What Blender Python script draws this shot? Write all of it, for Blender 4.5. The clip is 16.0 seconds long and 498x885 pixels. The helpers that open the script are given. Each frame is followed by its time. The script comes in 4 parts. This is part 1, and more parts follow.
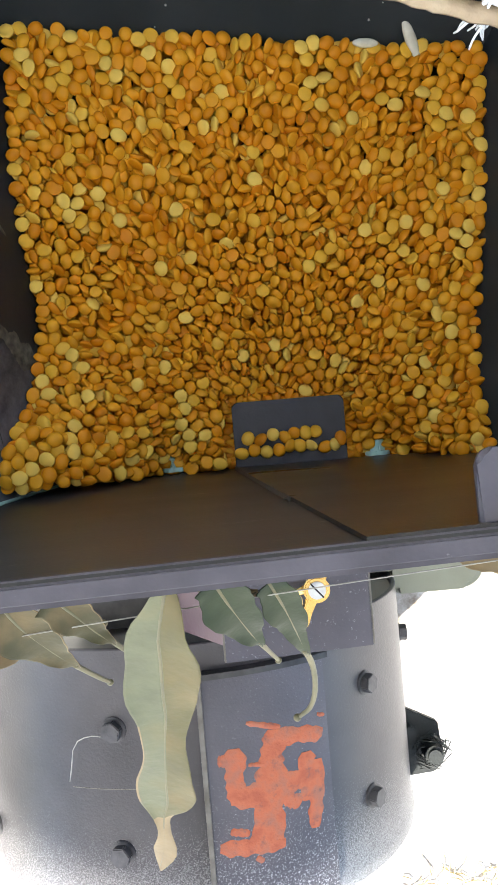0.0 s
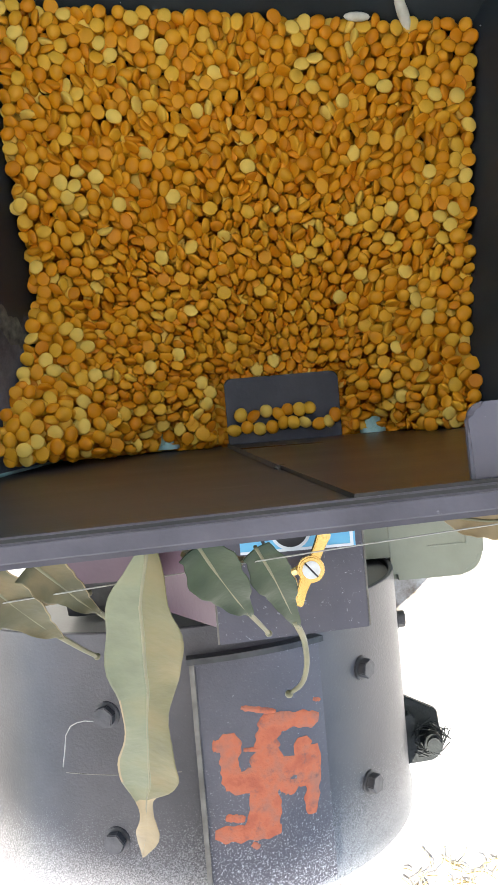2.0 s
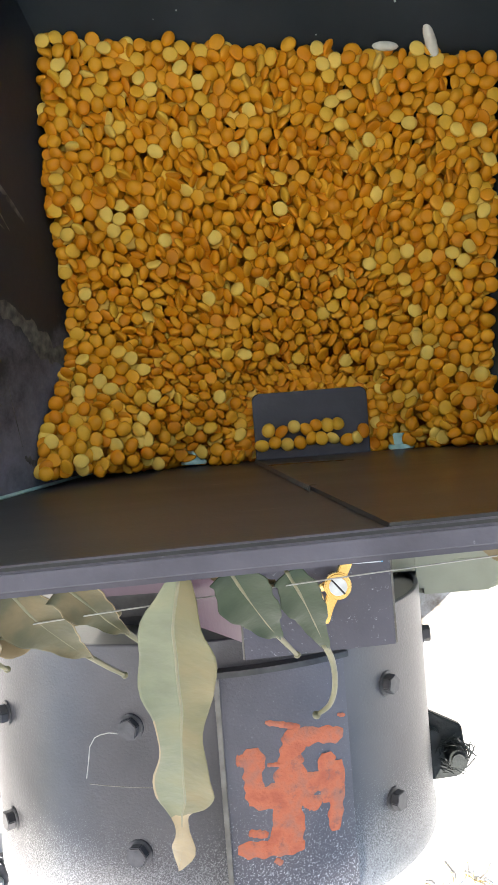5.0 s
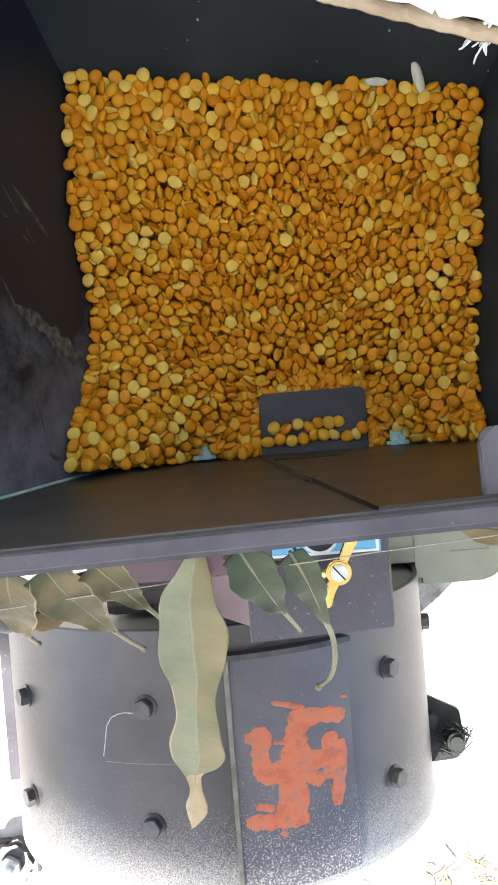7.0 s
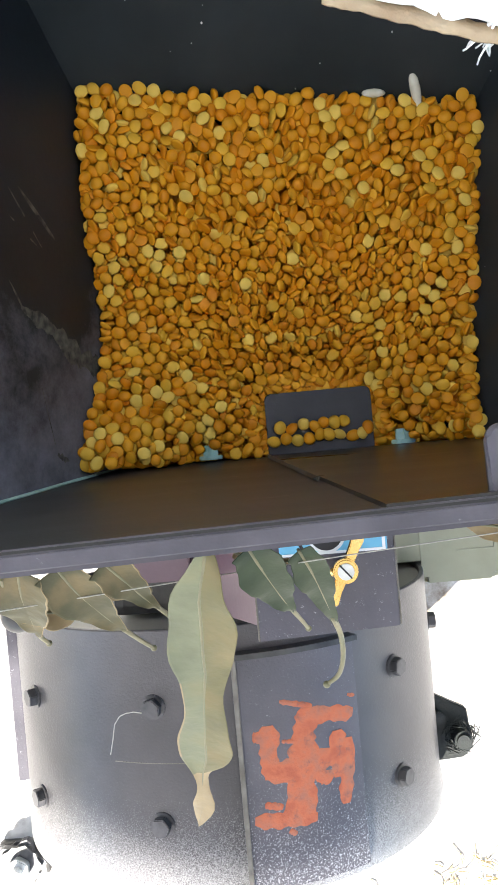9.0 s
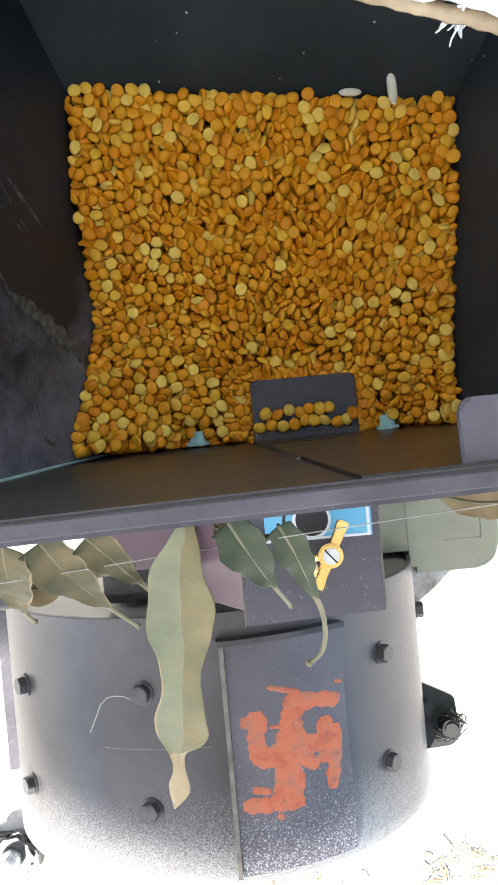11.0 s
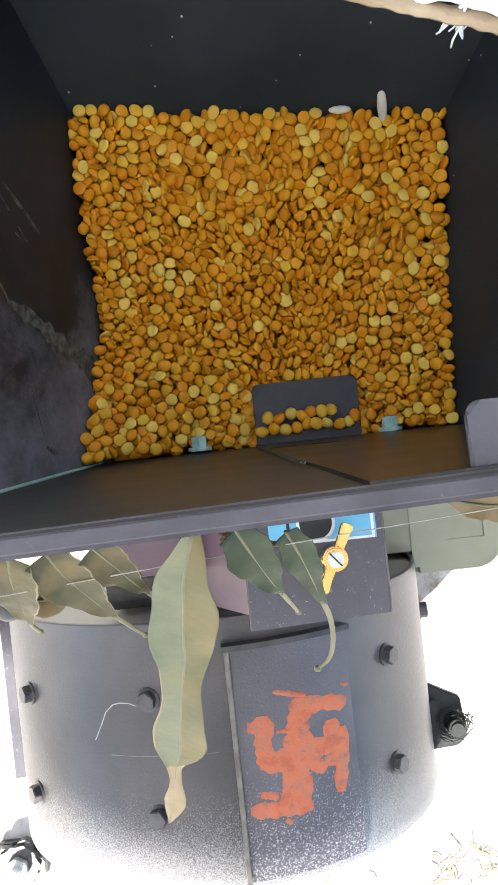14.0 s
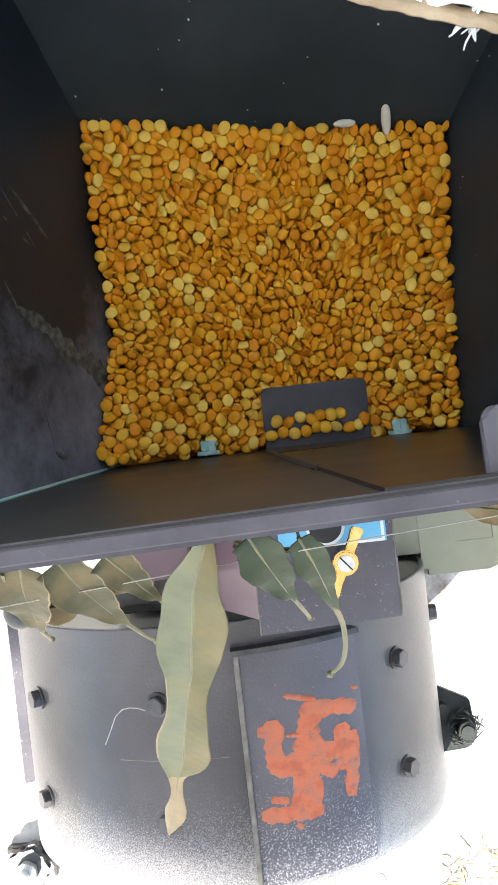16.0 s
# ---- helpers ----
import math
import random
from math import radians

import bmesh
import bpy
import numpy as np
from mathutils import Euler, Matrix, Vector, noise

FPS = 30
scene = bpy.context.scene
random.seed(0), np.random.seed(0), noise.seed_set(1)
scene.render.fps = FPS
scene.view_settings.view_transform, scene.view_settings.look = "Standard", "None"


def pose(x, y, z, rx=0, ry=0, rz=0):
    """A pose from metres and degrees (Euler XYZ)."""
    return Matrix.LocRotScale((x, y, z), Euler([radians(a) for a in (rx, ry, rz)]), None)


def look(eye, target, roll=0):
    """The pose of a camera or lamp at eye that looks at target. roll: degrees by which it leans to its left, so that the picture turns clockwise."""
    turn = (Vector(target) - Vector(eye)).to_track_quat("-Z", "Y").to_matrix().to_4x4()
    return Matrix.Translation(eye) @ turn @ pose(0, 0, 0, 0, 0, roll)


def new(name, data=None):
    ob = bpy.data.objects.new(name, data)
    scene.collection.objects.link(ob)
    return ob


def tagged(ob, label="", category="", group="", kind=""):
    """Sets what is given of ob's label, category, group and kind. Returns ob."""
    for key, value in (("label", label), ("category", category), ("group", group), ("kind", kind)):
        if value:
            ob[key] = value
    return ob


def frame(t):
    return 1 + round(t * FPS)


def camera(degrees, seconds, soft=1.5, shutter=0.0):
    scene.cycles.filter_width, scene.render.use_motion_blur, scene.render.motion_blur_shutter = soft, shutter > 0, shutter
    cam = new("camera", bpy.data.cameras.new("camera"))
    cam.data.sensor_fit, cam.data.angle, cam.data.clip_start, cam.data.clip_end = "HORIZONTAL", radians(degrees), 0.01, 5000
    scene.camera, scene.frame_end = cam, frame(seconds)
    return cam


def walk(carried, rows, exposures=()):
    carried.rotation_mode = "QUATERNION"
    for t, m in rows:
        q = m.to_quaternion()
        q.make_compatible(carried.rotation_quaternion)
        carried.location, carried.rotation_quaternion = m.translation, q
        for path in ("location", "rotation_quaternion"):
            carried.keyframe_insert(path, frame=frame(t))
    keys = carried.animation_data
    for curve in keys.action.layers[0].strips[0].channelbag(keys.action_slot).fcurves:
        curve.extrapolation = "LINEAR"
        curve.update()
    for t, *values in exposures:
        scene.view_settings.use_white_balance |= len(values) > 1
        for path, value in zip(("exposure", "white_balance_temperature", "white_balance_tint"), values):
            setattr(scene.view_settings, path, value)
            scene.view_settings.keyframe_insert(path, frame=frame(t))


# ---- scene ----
# The camera is carried by hand over the hopper of a small grain mill and looks almost straight down.
PATH = [
    (0, -0.0166, 0.0111, 0.3434, -0.903, -1.016, -4.752),
    (0.5, -0.0153, 0.0087, 0.3408, -0.937, -1.137, -4.963),
    (1, -0.0142, 0.0059, 0.3426, -0.982, -1.205, -5.006),
    (1.5, -0.0138, 0.0034, 0.3385, -0.984, -1.332, -5.290),
    (2, -0.0135, 0.0017, 0.3381, -0.976, -0.877, -4.885),
    (2.5, -0.0149, 0.0052, 0.3365, -0.956, -0.318, -4.806),
    (3, -0.0149, 0.0047, 0.3389, -0.940, -0.140, -4.887),
    (3.5, -0.0145, 0.0058, 0.3389, -0.903, -0.182, -5.079),
    (4, -0.0148, 0.0070, 0.3394, -0.886, -0.090, -5.131),
    (4.5, -0.0146, 0.0048, 0.3398, -0.882, 0.130, -4.839),
    (5, -0.0156, 0.0064, 0.3369, -0.677, 0.644, -4.390),
    (7.5, -0.0162, 0.0058, 0.3648, -0.814, 1.136, -4.656),
    (8, -0.0172, 0.0057, 0.3645, -0.808, 1.278, -4.778),
    (8.5, -0.0174, 0.0057, 0.3634, -0.749, 1.278, -4.958),
    (11, -0.0136, -0.0012, 0.3681, -0.686, 0.924, -5.076),
    (11.5, -0.0132, -0.0039, 0.3675, -0.821, 0.486, -5.212),
    (12, -0.0144, -0.0024, 0.3674, -0.765, 0.591, -5.418),
    (12.5, -0.0139, -0.0031, 0.3656, -0.801, 0.596, -5.595),
    (13, -0.0144, -0.0024, 0.3656, -0.749, 0.640, -5.754),
    (13.5, -0.0145, -0.0008, 0.3651, -0.689, 0.629, -5.958),
    (14, -0.0156, 0.0006, 0.3665, -0.656, 0.746, -6.086),
    (14.5, -0.0171, 0.0010, 0.3667, -0.659, 0.914, -6.220),
    (15, -0.0171, 0.0020, 0.3647, -0.610, 0.960, -6.393),
    (15.5, -0.0168, 0.0009, 0.3659, -0.650, 0.999, -6.516),
    (16, -0.0176, 0.0024, 0.3651, -0.634, 1.040, -6.435),
]
cam = camera(34.0, 16.0, soft=1.5)
walk(cam, [(t, pose(x, y, z, rx, ry, rz)) for t, x, y, z, rx, ry, rz in PATH], exposures=[(0.0, 1.92, 6800, 10), (5.0, 1.90, 6800, 10), (11.0, 1.90, 6800, 10), (16.0, 1.98, 6800, 10)])

# ---- world, sun ----
SUN_AZ, SUN_EL = radians(-125.0), radians(46.0)
world = bpy.data.worlds.new("sky")
scene.world = world
world.use_nodes = True
wn = world.node_tree
sky = wn.nodes.new("ShaderNodeTexSky")
sky.sky_type = "NISHITA"
sky.sun_disc = False
sky.sun_elevation = SUN_EL
sky.sun_rotation = radians(90.0) - SUN_AZ
wn.links.new(sky.outputs["Color"], wn.nodes["Background"].inputs["Color"])
wn.nodes["Background"].inputs["Strength"].default_value = 0.15
sun_data = bpy.data.lights.new("sun", "SUN")
sun_data.energy = 5.0
sun_data.angle = radians(0.5)
sun_data.color = (1.0, 0.97, 0.92)
sun = new("sun", sun_data)
sun_way = Vector((math.cos(SUN_AZ) * math.cos(SUN_EL), math.sin(SUN_AZ) * math.cos(SUN_EL), math.sin(SUN_EL)))
sun.matrix_world = look(sun_way * 6, (0, 0, 0))


# ---- materials ----
def material(name, colours, scale=40.0, rough=0.5, rough_spread=0.15, metal=0.0, bump=0.2, fine=400.0, dust_sheen=None,
             dust_sheen_amount=0.0, dust_sheen_scale=60.0, per_object=0.0, coat=0.0, stretch=(1, 1, 1), dust_sheen_low=None, dust_sheen_soft=0.0, spec=0.5, stops=(0.32, 0.5, 0.68)):
    """Two scales of colour variation, grain bump, and an optional dusty speckle that also carries painted sheen."""
    m = bpy.data.materials.new(name)
    m.use_nodes = True
    nt = m.node_tree
    n, link = nt.nodes, nt.links.new
    b = n["Principled BSDF"]
    co = n.new("ShaderNodeTexCoord")
    mp = n.new("ShaderNodeMapping")
    mp.inputs["Scale"].default_value = stretch
    link(co.outputs["Object"], mp.inputs["Vector"])
    big, small = n.new("ShaderNodeTexNoise"), n.new("ShaderNodeTexNoise")
    big.inputs["Scale"].default_value, small.inputs["Scale"].default_value = scale, fine
    big.inputs["Detail"].default_value, small.inputs["Detail"].default_value = 6.0, 3.0
    for tex in (big, small):
        link(mp.outputs["Vector"], tex.inputs["Vector"])
    ramp = n.new("ShaderNodeValToRGB")
    ramp.color_ramp.elements[0].position, ramp.color_ramp.elements[1].position = stops[0], stops[2]
    ramp.color_ramp.elements[0].color = (*colours[0], 1)
    ramp.color_ramp.elements[1].color = (*colours[-1], 1)
    if len(colours) > 2:
        mid = ramp.color_ramp.elements.new(stops[1])
        mid.color = (*colours[1], 1)
    if per_object:
        info = n.new("ShaderNodeObjectInfo")
        mix = n.new("ShaderNodeMix")
        mix.data_type = "FLOAT"
        mix.inputs["Factor"].default_value = per_object
        link(big.outputs["Fac"], mix.inputs["A"])
        link(info.outputs["Random"], mix.inputs["B"])
        link(mix.outputs["Result"], ramp.inputs["Fac"])
    else:
        link(big.outputs["Fac"], ramp.inputs["Fac"])
    colour = ramp.outputs["Color"]
    rr = n.new("ShaderNodeMapRange")
    rr.inputs["To Min"].default_value, rr.inputs["To Max"].default_value = rough - rough_spread, rough + rough_spread
    link(big.outputs["Fac"], rr.inputs["Value"])
    roughness = rr.outputs["Result"]
    if dust_sheen:
        dn = n.new("ShaderNodeTexNoise")
        dn.inputs["Scale"].default_value, dn.inputs["Detail"].default_value = dust_sheen_scale, 8.0
        dn.inputs["Roughness"].default_value = 0.75
        link(mp.outputs["Vector"], dn.inputs["Vector"])
        dr = n.new("ShaderNodeMapRange")
        dr.inputs["From Min"].default_value = 0.72 - 0.3 * dust_sheen_amount
        dr.inputs["From Max"].default_value = 0.85 - 0.2 * dust_sheen_amount + dust_sheen_soft
        value = dn.outputs["Fac"]
        if dust_sheen_low:  # thicker towards one end of the part: settled flour, painted sheen and glare
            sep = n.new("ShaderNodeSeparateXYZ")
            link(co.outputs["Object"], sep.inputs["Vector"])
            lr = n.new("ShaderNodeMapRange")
            lr.inputs["From Min"].default_value, lr.inputs["From Max"].default_value = dust_sheen_low[0], dust_sheen_low[1]
            lr.inputs["To Max"].default_value = dust_sheen_low[2]
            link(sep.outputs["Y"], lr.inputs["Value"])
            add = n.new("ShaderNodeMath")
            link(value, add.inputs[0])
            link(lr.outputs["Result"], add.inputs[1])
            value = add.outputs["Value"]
        link(value, dr.inputs["Value"])
        dm = n.new("ShaderNodeMix")
        dm.data_type = "RGBA"
        link(dr.outputs["Result"], dm.inputs["Factor"])
        link(colour, dm.inputs["A"])
        dm.inputs["B"].default_value = (*dust_sheen, 1)
        colour = dm.outputs["Result"]
    link(colour, b.inputs["Base Color"])
    link(roughness, b.inputs["Roughness"])
    b.inputs["Metallic"].default_value = metal
    b.inputs["Coat Weight"].default_value = coat
    b.inputs["Specular IOR Level"].default_value = spec
    bp = n.new("ShaderNodeBump")
    bp.inputs["Strength"].default_value, bp.inputs["Distance"].default_value = bump, 0.0006
    link(small.outputs["Fac"], bp.inputs["Height"])
    link(bp.outputs["Normal"], b.inputs["Normal"])
    return m


M = {
    "hopper": material("black_hopper_paint", [(0.017, 0.023, 0.026), (0.03, 0.038, 0.042)], 25, 0.5, 0.1, bump=0.1, spec=0.3,
                       dust_sheen=(0.35, 0.36, 0.33), dust_sheen_amount=0.05, dust_sheen_scale=130),
    # Darker copy of the hopper paint; pale front film is sheen painted in.
    "shaded_sheen": material("black_paint_with_shade_and_sheen", [(0.012, 0.015, 0.017), (0.024, 0.028, 0.032)], 25, 0.5, 0.1, bump=0.1, spec=0.3,
                       dust_sheen=(0.26, 0.27, 0.31), dust_sheen_amount=0.05, dust_sheen_scale=12, dust_sheen_low=(0.105, 0.010, 0.42), dust_sheen_soft=0.2),
    "front": material("worn_front_sheet", [(0.026, 0.027, 0.026), (0.052, 0.051, 0.047)], 14, 0.38, 0.1, metal=0.0, spec=0.35, bump=0.06, dust_sheen=(0.32, 0.31, 0.28), dust_sheen_amount=0.25, dust_sheen_scale=45,
                      stretch=(0.5, 3, 3)),
    "lip": material("lip_paint", [(0.054, 0.049, 0.059), (0.092, 0.084, 0.097)], 60, 0.5, 0.15, bump=0.2, dust_sheen=(0.45, 0.45, 0.45),
                    dust_sheen_amount=0.2, dust_sheen_scale=200),
    "slide": material("polished_slide", [(0.02, 0.02, 0.019), (0.04, 0.038, 0.034)], 14, 0.3, 0.08, metal=0.0, bump=0.05, stretch=(0.5, 3, 3), spec=0.3,
                      dust_sheen=(0.3, 0.3, 0.28), dust_sheen_amount=0.3, dust_sheen_scale=30),
    "cap": material("drum_end_paint", [(0.22, 0.21, 0.18), (0.3, 0.29, 0.25)], 14, 0.5, 0.1, bump=0.2),
    "gate": material("gate_plate_paint", [(0.024, 0.025, 0.03), (0.04, 0.041, 0.048)], 60, 0.5, 0.08, bump=0.15),
    # Pale end gradient is settled flour plus painted glare of the sunlit end.
    "drum": material("drum_paint", [(0.055, 0.053, 0.056), (0.112, 0.105, 0.109)], 9, 0.36, 0.1, metal=0.3, bump=0.3, fine=700,
                     dust_sheen=(0.66, 0.66, 0.66), dust_sheen_amount=0.36, dust_sheen_scale=1300, dust_sheen_low=(-0.175, -0.25, 0.33), dust_sheen_soft=0.3, spec=0.5),
    "panel": material("panel_paint", [(0.06, 0.057, 0.066), (0.1, 0.095, 0.108)], 16, 0.4, 0.1, metal=0.15, bump=0.4, fine=700,
                      dust_sheen=(0.66, 0.66, 0.68), dust_sheen_amount=0.36, dust_sheen_scale=950, dust_sheen_low=(-0.16, -0.24, 0.12)),
    "box": material("box_paint", [(0.055, 0.052, 0.066), (0.085, 0.08, 0.098)], 30, 0.38, 0.1, bump=0.3, fine=700,
                    dust_sheen=(0.6, 0.6, 0.65), dust_sheen_amount=0.38, dust_sheen_scale=520),
    "maroon": material("maroon_paint", [(0.09, 0.055, 0.068), (0.15, 0.095, 0.11)], 18, 0.34, 0.1, bump=0.15),
    "dark": material("dark_steel", [(0.035, 0.035, 0.035), (0.07, 0.068, 0.066)], 90, 0.4, 0.12, metal=0.5, bump=0.25),
    "edge": material("worn_edge", [(0.1, 0.092, 0.075), (0.2, 0.185, 0.16)], 120, 0.45, 0.15, metal=0.4, bump=0.3),
    "zinc": material("zinc_bolt", [(0.3, 0.52, 0.47), (0.44, 0.66, 0.6)], 200, 0.45, 0.1, metal=0.1, bump=0.2),
    "brass": material("polished_brass", [(0.62, 0.4, 0.12), (0.8, 0.56, 0.22)], 80, 0.26, 0.08, metal=0.9, bump=0.08),
    "steel": material("screw_steel", [(0.5, 0.52, 0.52), (0.68, 0.7, 0.7)], 200, 0.35, 0.1, metal=0.7, bump=0.1),
    "blue": material("label_blue", [(0.12, 0.42, 0.62), (0.2, 0.52, 0.7)], 30, 0.5, 0.05, bump=0.05),
    "white": material("label_white", [(0.62, 0.66, 0.66), (0.75, 0.77, 0.76)], 60, 0.5, 0.05, bump=0.05),
    "black": material("print_and_shade_black", [(0.01, 0.01, 0.012), (0.02, 0.02, 0.022)], 60, 0.6, 0.05, bump=0.05),
    "orange": material("orange_paint", [(0.36, 0.08, 0.03), (0.45, 0.115, 0.045), (0.33, 0.12, 0.07)], 120, 0.65, 0.12, bump=0.6, fine=700,
                       dust_sheen=(0.09, 0.065, 0.06), dust_sheen_amount=0.62, dust_sheen_scale=110),
    "olive": material("olive_paint", [(0.21, 0.215, 0.15), (0.29, 0.295, 0.21)], 22, 0.4, 0.1, bump=0.15),
    "lug": material("oily_casting", [(0.014, 0.017, 0.016), (0.03, 0.034, 0.032)], 120, 0.55, 0.12, bump=0.5, fine=500, spec=0.3),
    "wall": material("grey_plaster", [(0.30, 0.30, 0.29), (0.42, 0.42, 0.40)], 2, 0.9, 0.05, bump=0.3),
    "leaf": material("mango_leaf", [(0.095, 0.105, 0.058), (0.125, 0.134, 0.075), (0.15, 0.145, 0.075)], 60, 0.52, 0.1, bump=0.5, fine=200, spec=0.25),
    "leaf_side": material("yellowing_leaf", [(0.07, 0.068, 0.026), (0.105, 0.094, 0.036), (0.14, 0.11, 0.044)], 55, 0.52, 0.1, bump=0.5, fine=200, spec=0.25),
    "leaf_dark": material("dark_leaf", [(0.016, 0.03, 0.012), (0.032, 0.046, 0.018)], 55, 0.52, 0.1, bump=0.4, fine=260, spec=0.25),
    "leaf_old": material("old_leaf", [(0.045, 0.043, 0.018), (0.07, 0.062, 0.026), (0.14, 0.1, 0.042)], 60, 0.55, 0.1, bump=0.4, fine=260, spec=0.25),
    "leaf_dry": material("dry_leaf", [(0.16, 0.115, 0.05), (0.26, 0.185, 0.085)], 60, 0.55, 0.1, bump=0.3, fine=260),
    "bolt": material("painted_bolt", [(0.05, 0.05, 0.055), (0.1, 0.098, 0.1)], 160, 0.38, 0.12, metal=0.4, bump=0.3, dust_sheen=(0.5, 0.5, 0.5), dust_sheen_amount=0.2,
                     dust_sheen_scale=500),
    "scuff": material("scuffed_paint", [(0.025, 0.03, 0.026), (0.15, 0.155, 0.125)], 300, 0.7, 0.1, bump=0.5),
    "stem": material("leaf_stem", [(0.1, 0.095, 0.042), (0.155, 0.135, 0.065)], 120, 0.5, 0.1, bump=0.2),
    "thread": material("cotton_thread", [(0.3, 0.29, 0.26), (0.42, 0.4, 0.36)], 300, 0.8, 0.1, bump=0.3),
    "sack": material("white_sack", [(0.62, 0.62, 0.6), (0.82, 0.82, 0.8)], 90, 0.6, 0.1, bump=0.6, fine=500),
    "hem": material("brown_hem", [(0.28, 0.19, 0.11), (0.42, 0.32, 0.2)], 120, 0.8, 0.1, bump=0.6, fine=500),
    "ground": material("dusty_concrete", [(0.46, 0.45, 0.43), (0.6, 0.59, 0.57), (0.68, 0.67, 0.65)], 9, 0.85, 0.1, bump=0.8,
                       fine=180, dust_sheen=(0.17, 0.135, 0.10), dust_sheen_amount=1.0, dust_sheen_scale=14, dust_sheen_soft=0.05),
    "straw": material("straw", [(0.45, 0.34, 0.16), (0.62, 0.5, 0.3)], 90, 0.8, 0.1, bump=0.3),
    "plaster": material("pale_plaster", [(0.78, 0.79, 0.8), (0.84, 0.85, 0.86)], 3, 0.9, 0.05, bump=0.3),
    "seed": material("pale_seed", [(0.6, 0.57, 0.44), (0.72, 0.69, 0.56)], 300, 0.5, 0.1, bump=0.2),
    "pulse": material("split_chickpea", [(0.65, 0.225, 0.005), (0.71, 0.292, 0.008), (0.75, 0.375, 0.022)], 120, 0.5, 0.08, bump=0.1,
                      fine=900, per_object=0.82, stops=(0.1, 0.5, 0.95), spec=0.28),
    "pulse_pale": material("pale_split_chickpea", [(0.73, 0.40, 0.03), (0.77, 0.465, 0.055), (0.80, 0.54, 0.10)], 120, 0.5, 0.08, bump=0.1, fine=900, per_object=0.8, spec=0.28),
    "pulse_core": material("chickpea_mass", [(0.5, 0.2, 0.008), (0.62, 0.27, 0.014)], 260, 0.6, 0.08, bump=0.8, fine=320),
}


# ---- mesh helpers ----
def part(name, bm, mat, parent=None, label="", m=None, smooth=False):
    me = bpy.data.meshes.new(name)
    bmesh.ops.recalc_face_normals(bm, faces=bm.faces)
    bm.to_mesh(me)
    bm.free()
    me.materials.append(mat)
    if smooth:
        for p in me.polygons:
            p.use_smooth = True
    ob = new(name, me)
    ob.parent = parent
    if m is not None:
        ob.matrix_basis = m
    if label:
        tagged(ob, label)
    return ob


def thing(name, at, label, category, group="", kind=""):
    ob = new(name)
    ob.empty_display_size = 0.01
    ob.matrix_basis = at if isinstance(at, Matrix) else Matrix.Translation(at)
    return tagged(ob, label, category, group, kind)


def box(lo, hi, bevel=0.0, segments=2, bm=None):
    bm = bm or bmesh.new()
    geo = bmesh.ops.create_cube(bm, size=1.0)["verts"]
    for v in geo:
        v.co = Vector([lo[i] + (v.co[i] + 0.5) * (hi[i] - lo[i]) for i in range(3)])
    if bevel:
        edges = list({e for v in geo for e in v.link_edges})
        bmesh.ops.bevel(bm, geom=edges, offset=bevel, segments=segments, affect="EDGES", profile=0.7)
    return bm


def hull8(corners, bevel=0.0):
    """A slab from eight corners: four below, four above, in the same order."""
    bm = bmesh.new()
    v = [bm.verts.new(c) for c in corners]
    for q in ((3, 2, 1, 0), (4, 5, 6, 7), (0, 1, 5, 4), (1, 2, 6, 5), (2, 3, 7, 6), (3, 0, 4, 7)):
        bm.faces.new([v[i] for i in q])
    if bevel:
        bmesh.ops.bevel(bm, geom=bm.edges[:], offset=bevel, segments=2, affect="EDGES")
    return bm


def rod(points, radius, sides=8, taper=1.0):
    """A round bar along points."""
    bm = bmesh.new()
    pts = [Vector(p) for p in points]
    rings = []
    for i, p in enumerate(pts):
        d = (pts[min(i + 1, len(pts) - 1)] - pts[max(i - 1, 0)]).normalized()
        a = d.cross(Vector((0.31, 0.2, 0.93))).normalized()
        b = d.cross(a)
        r = radius * (1 + (taper - 1) * i / max(1, len(pts) - 1))
        rings.append([bm.verts.new(p + r * (math.cos(k) * a + math.sin(k) * b)) for k in np.arange(sides) * 2 * math.pi / sides])
    for r0, r1 in zip(rings, rings[1:]):
        for k in range(sides):
            bm.faces.new((r0[k], r0[(k + 1) % sides], r1[(k + 1) % sides], r1[k]))
    bm.faces.new(rings[0][::-1])
    bm.faces.new(rings[-1])
    return bm


def disc(radius, height, sides=24, bevel=0.0, z0=0.0, turn=0.0):
    bm = bmesh.new()
    bmesh.ops.create_cone(bm, cap_ends=True, segments=sides, radius1=radius, radius2=radius, depth=height,
                          matrix=Matrix.Translation((0, 0, z0 + height / 2)) @ Matrix.Rotation(turn, 4, "Z"))
    if bevel:
        bmesh.ops.bevel(bm, geom=bm.edges[:], offset=bevel, segments=2, affect="EDGES")
    return bm


# ---- setting: ground, unseen slab and wall added to shape the light ----
GROUND = -0.37
bm = bmesh.new()
N = 60
for i in range(N + 1):
    for j in range(N + 1):
        u, v = (i / N * 2 - 1), (j / N * 2 - 1)
        x, y = math.copysign(abs(u) ** 3, u) * 40, math.copysign(abs(v) ** 3, v) * 40
        near = math.exp(-(x * x + y * y))
        bm.verts.new((x, y, GROUND + near * 0.004 * noise.noise((x * 9, y * 9, 0))))
bm.verts.ensure_lookup_table()
for i in range(N):
    for j in range(N):
        a = i * (N + 1) + j
        bm.faces.new([bm.verts[k] for k in (a, a + N + 1, a + N + 2, a + 1)])
tagged(part("ground", bm, M["ground"], smooth=True), "pale dusty concrete yard floor in the sun", "ground", kind="structure")

# Added unseen slab shades the machine; its edge runs along the machine's front.
EDGE_A, EDGE_DIR, SLAB_Z = Vector((-0.185, -0.150, -0.145)), Vector((1, -0.098, 0)).normalized(), 2.3
SLAB_DEPTH = 2.8
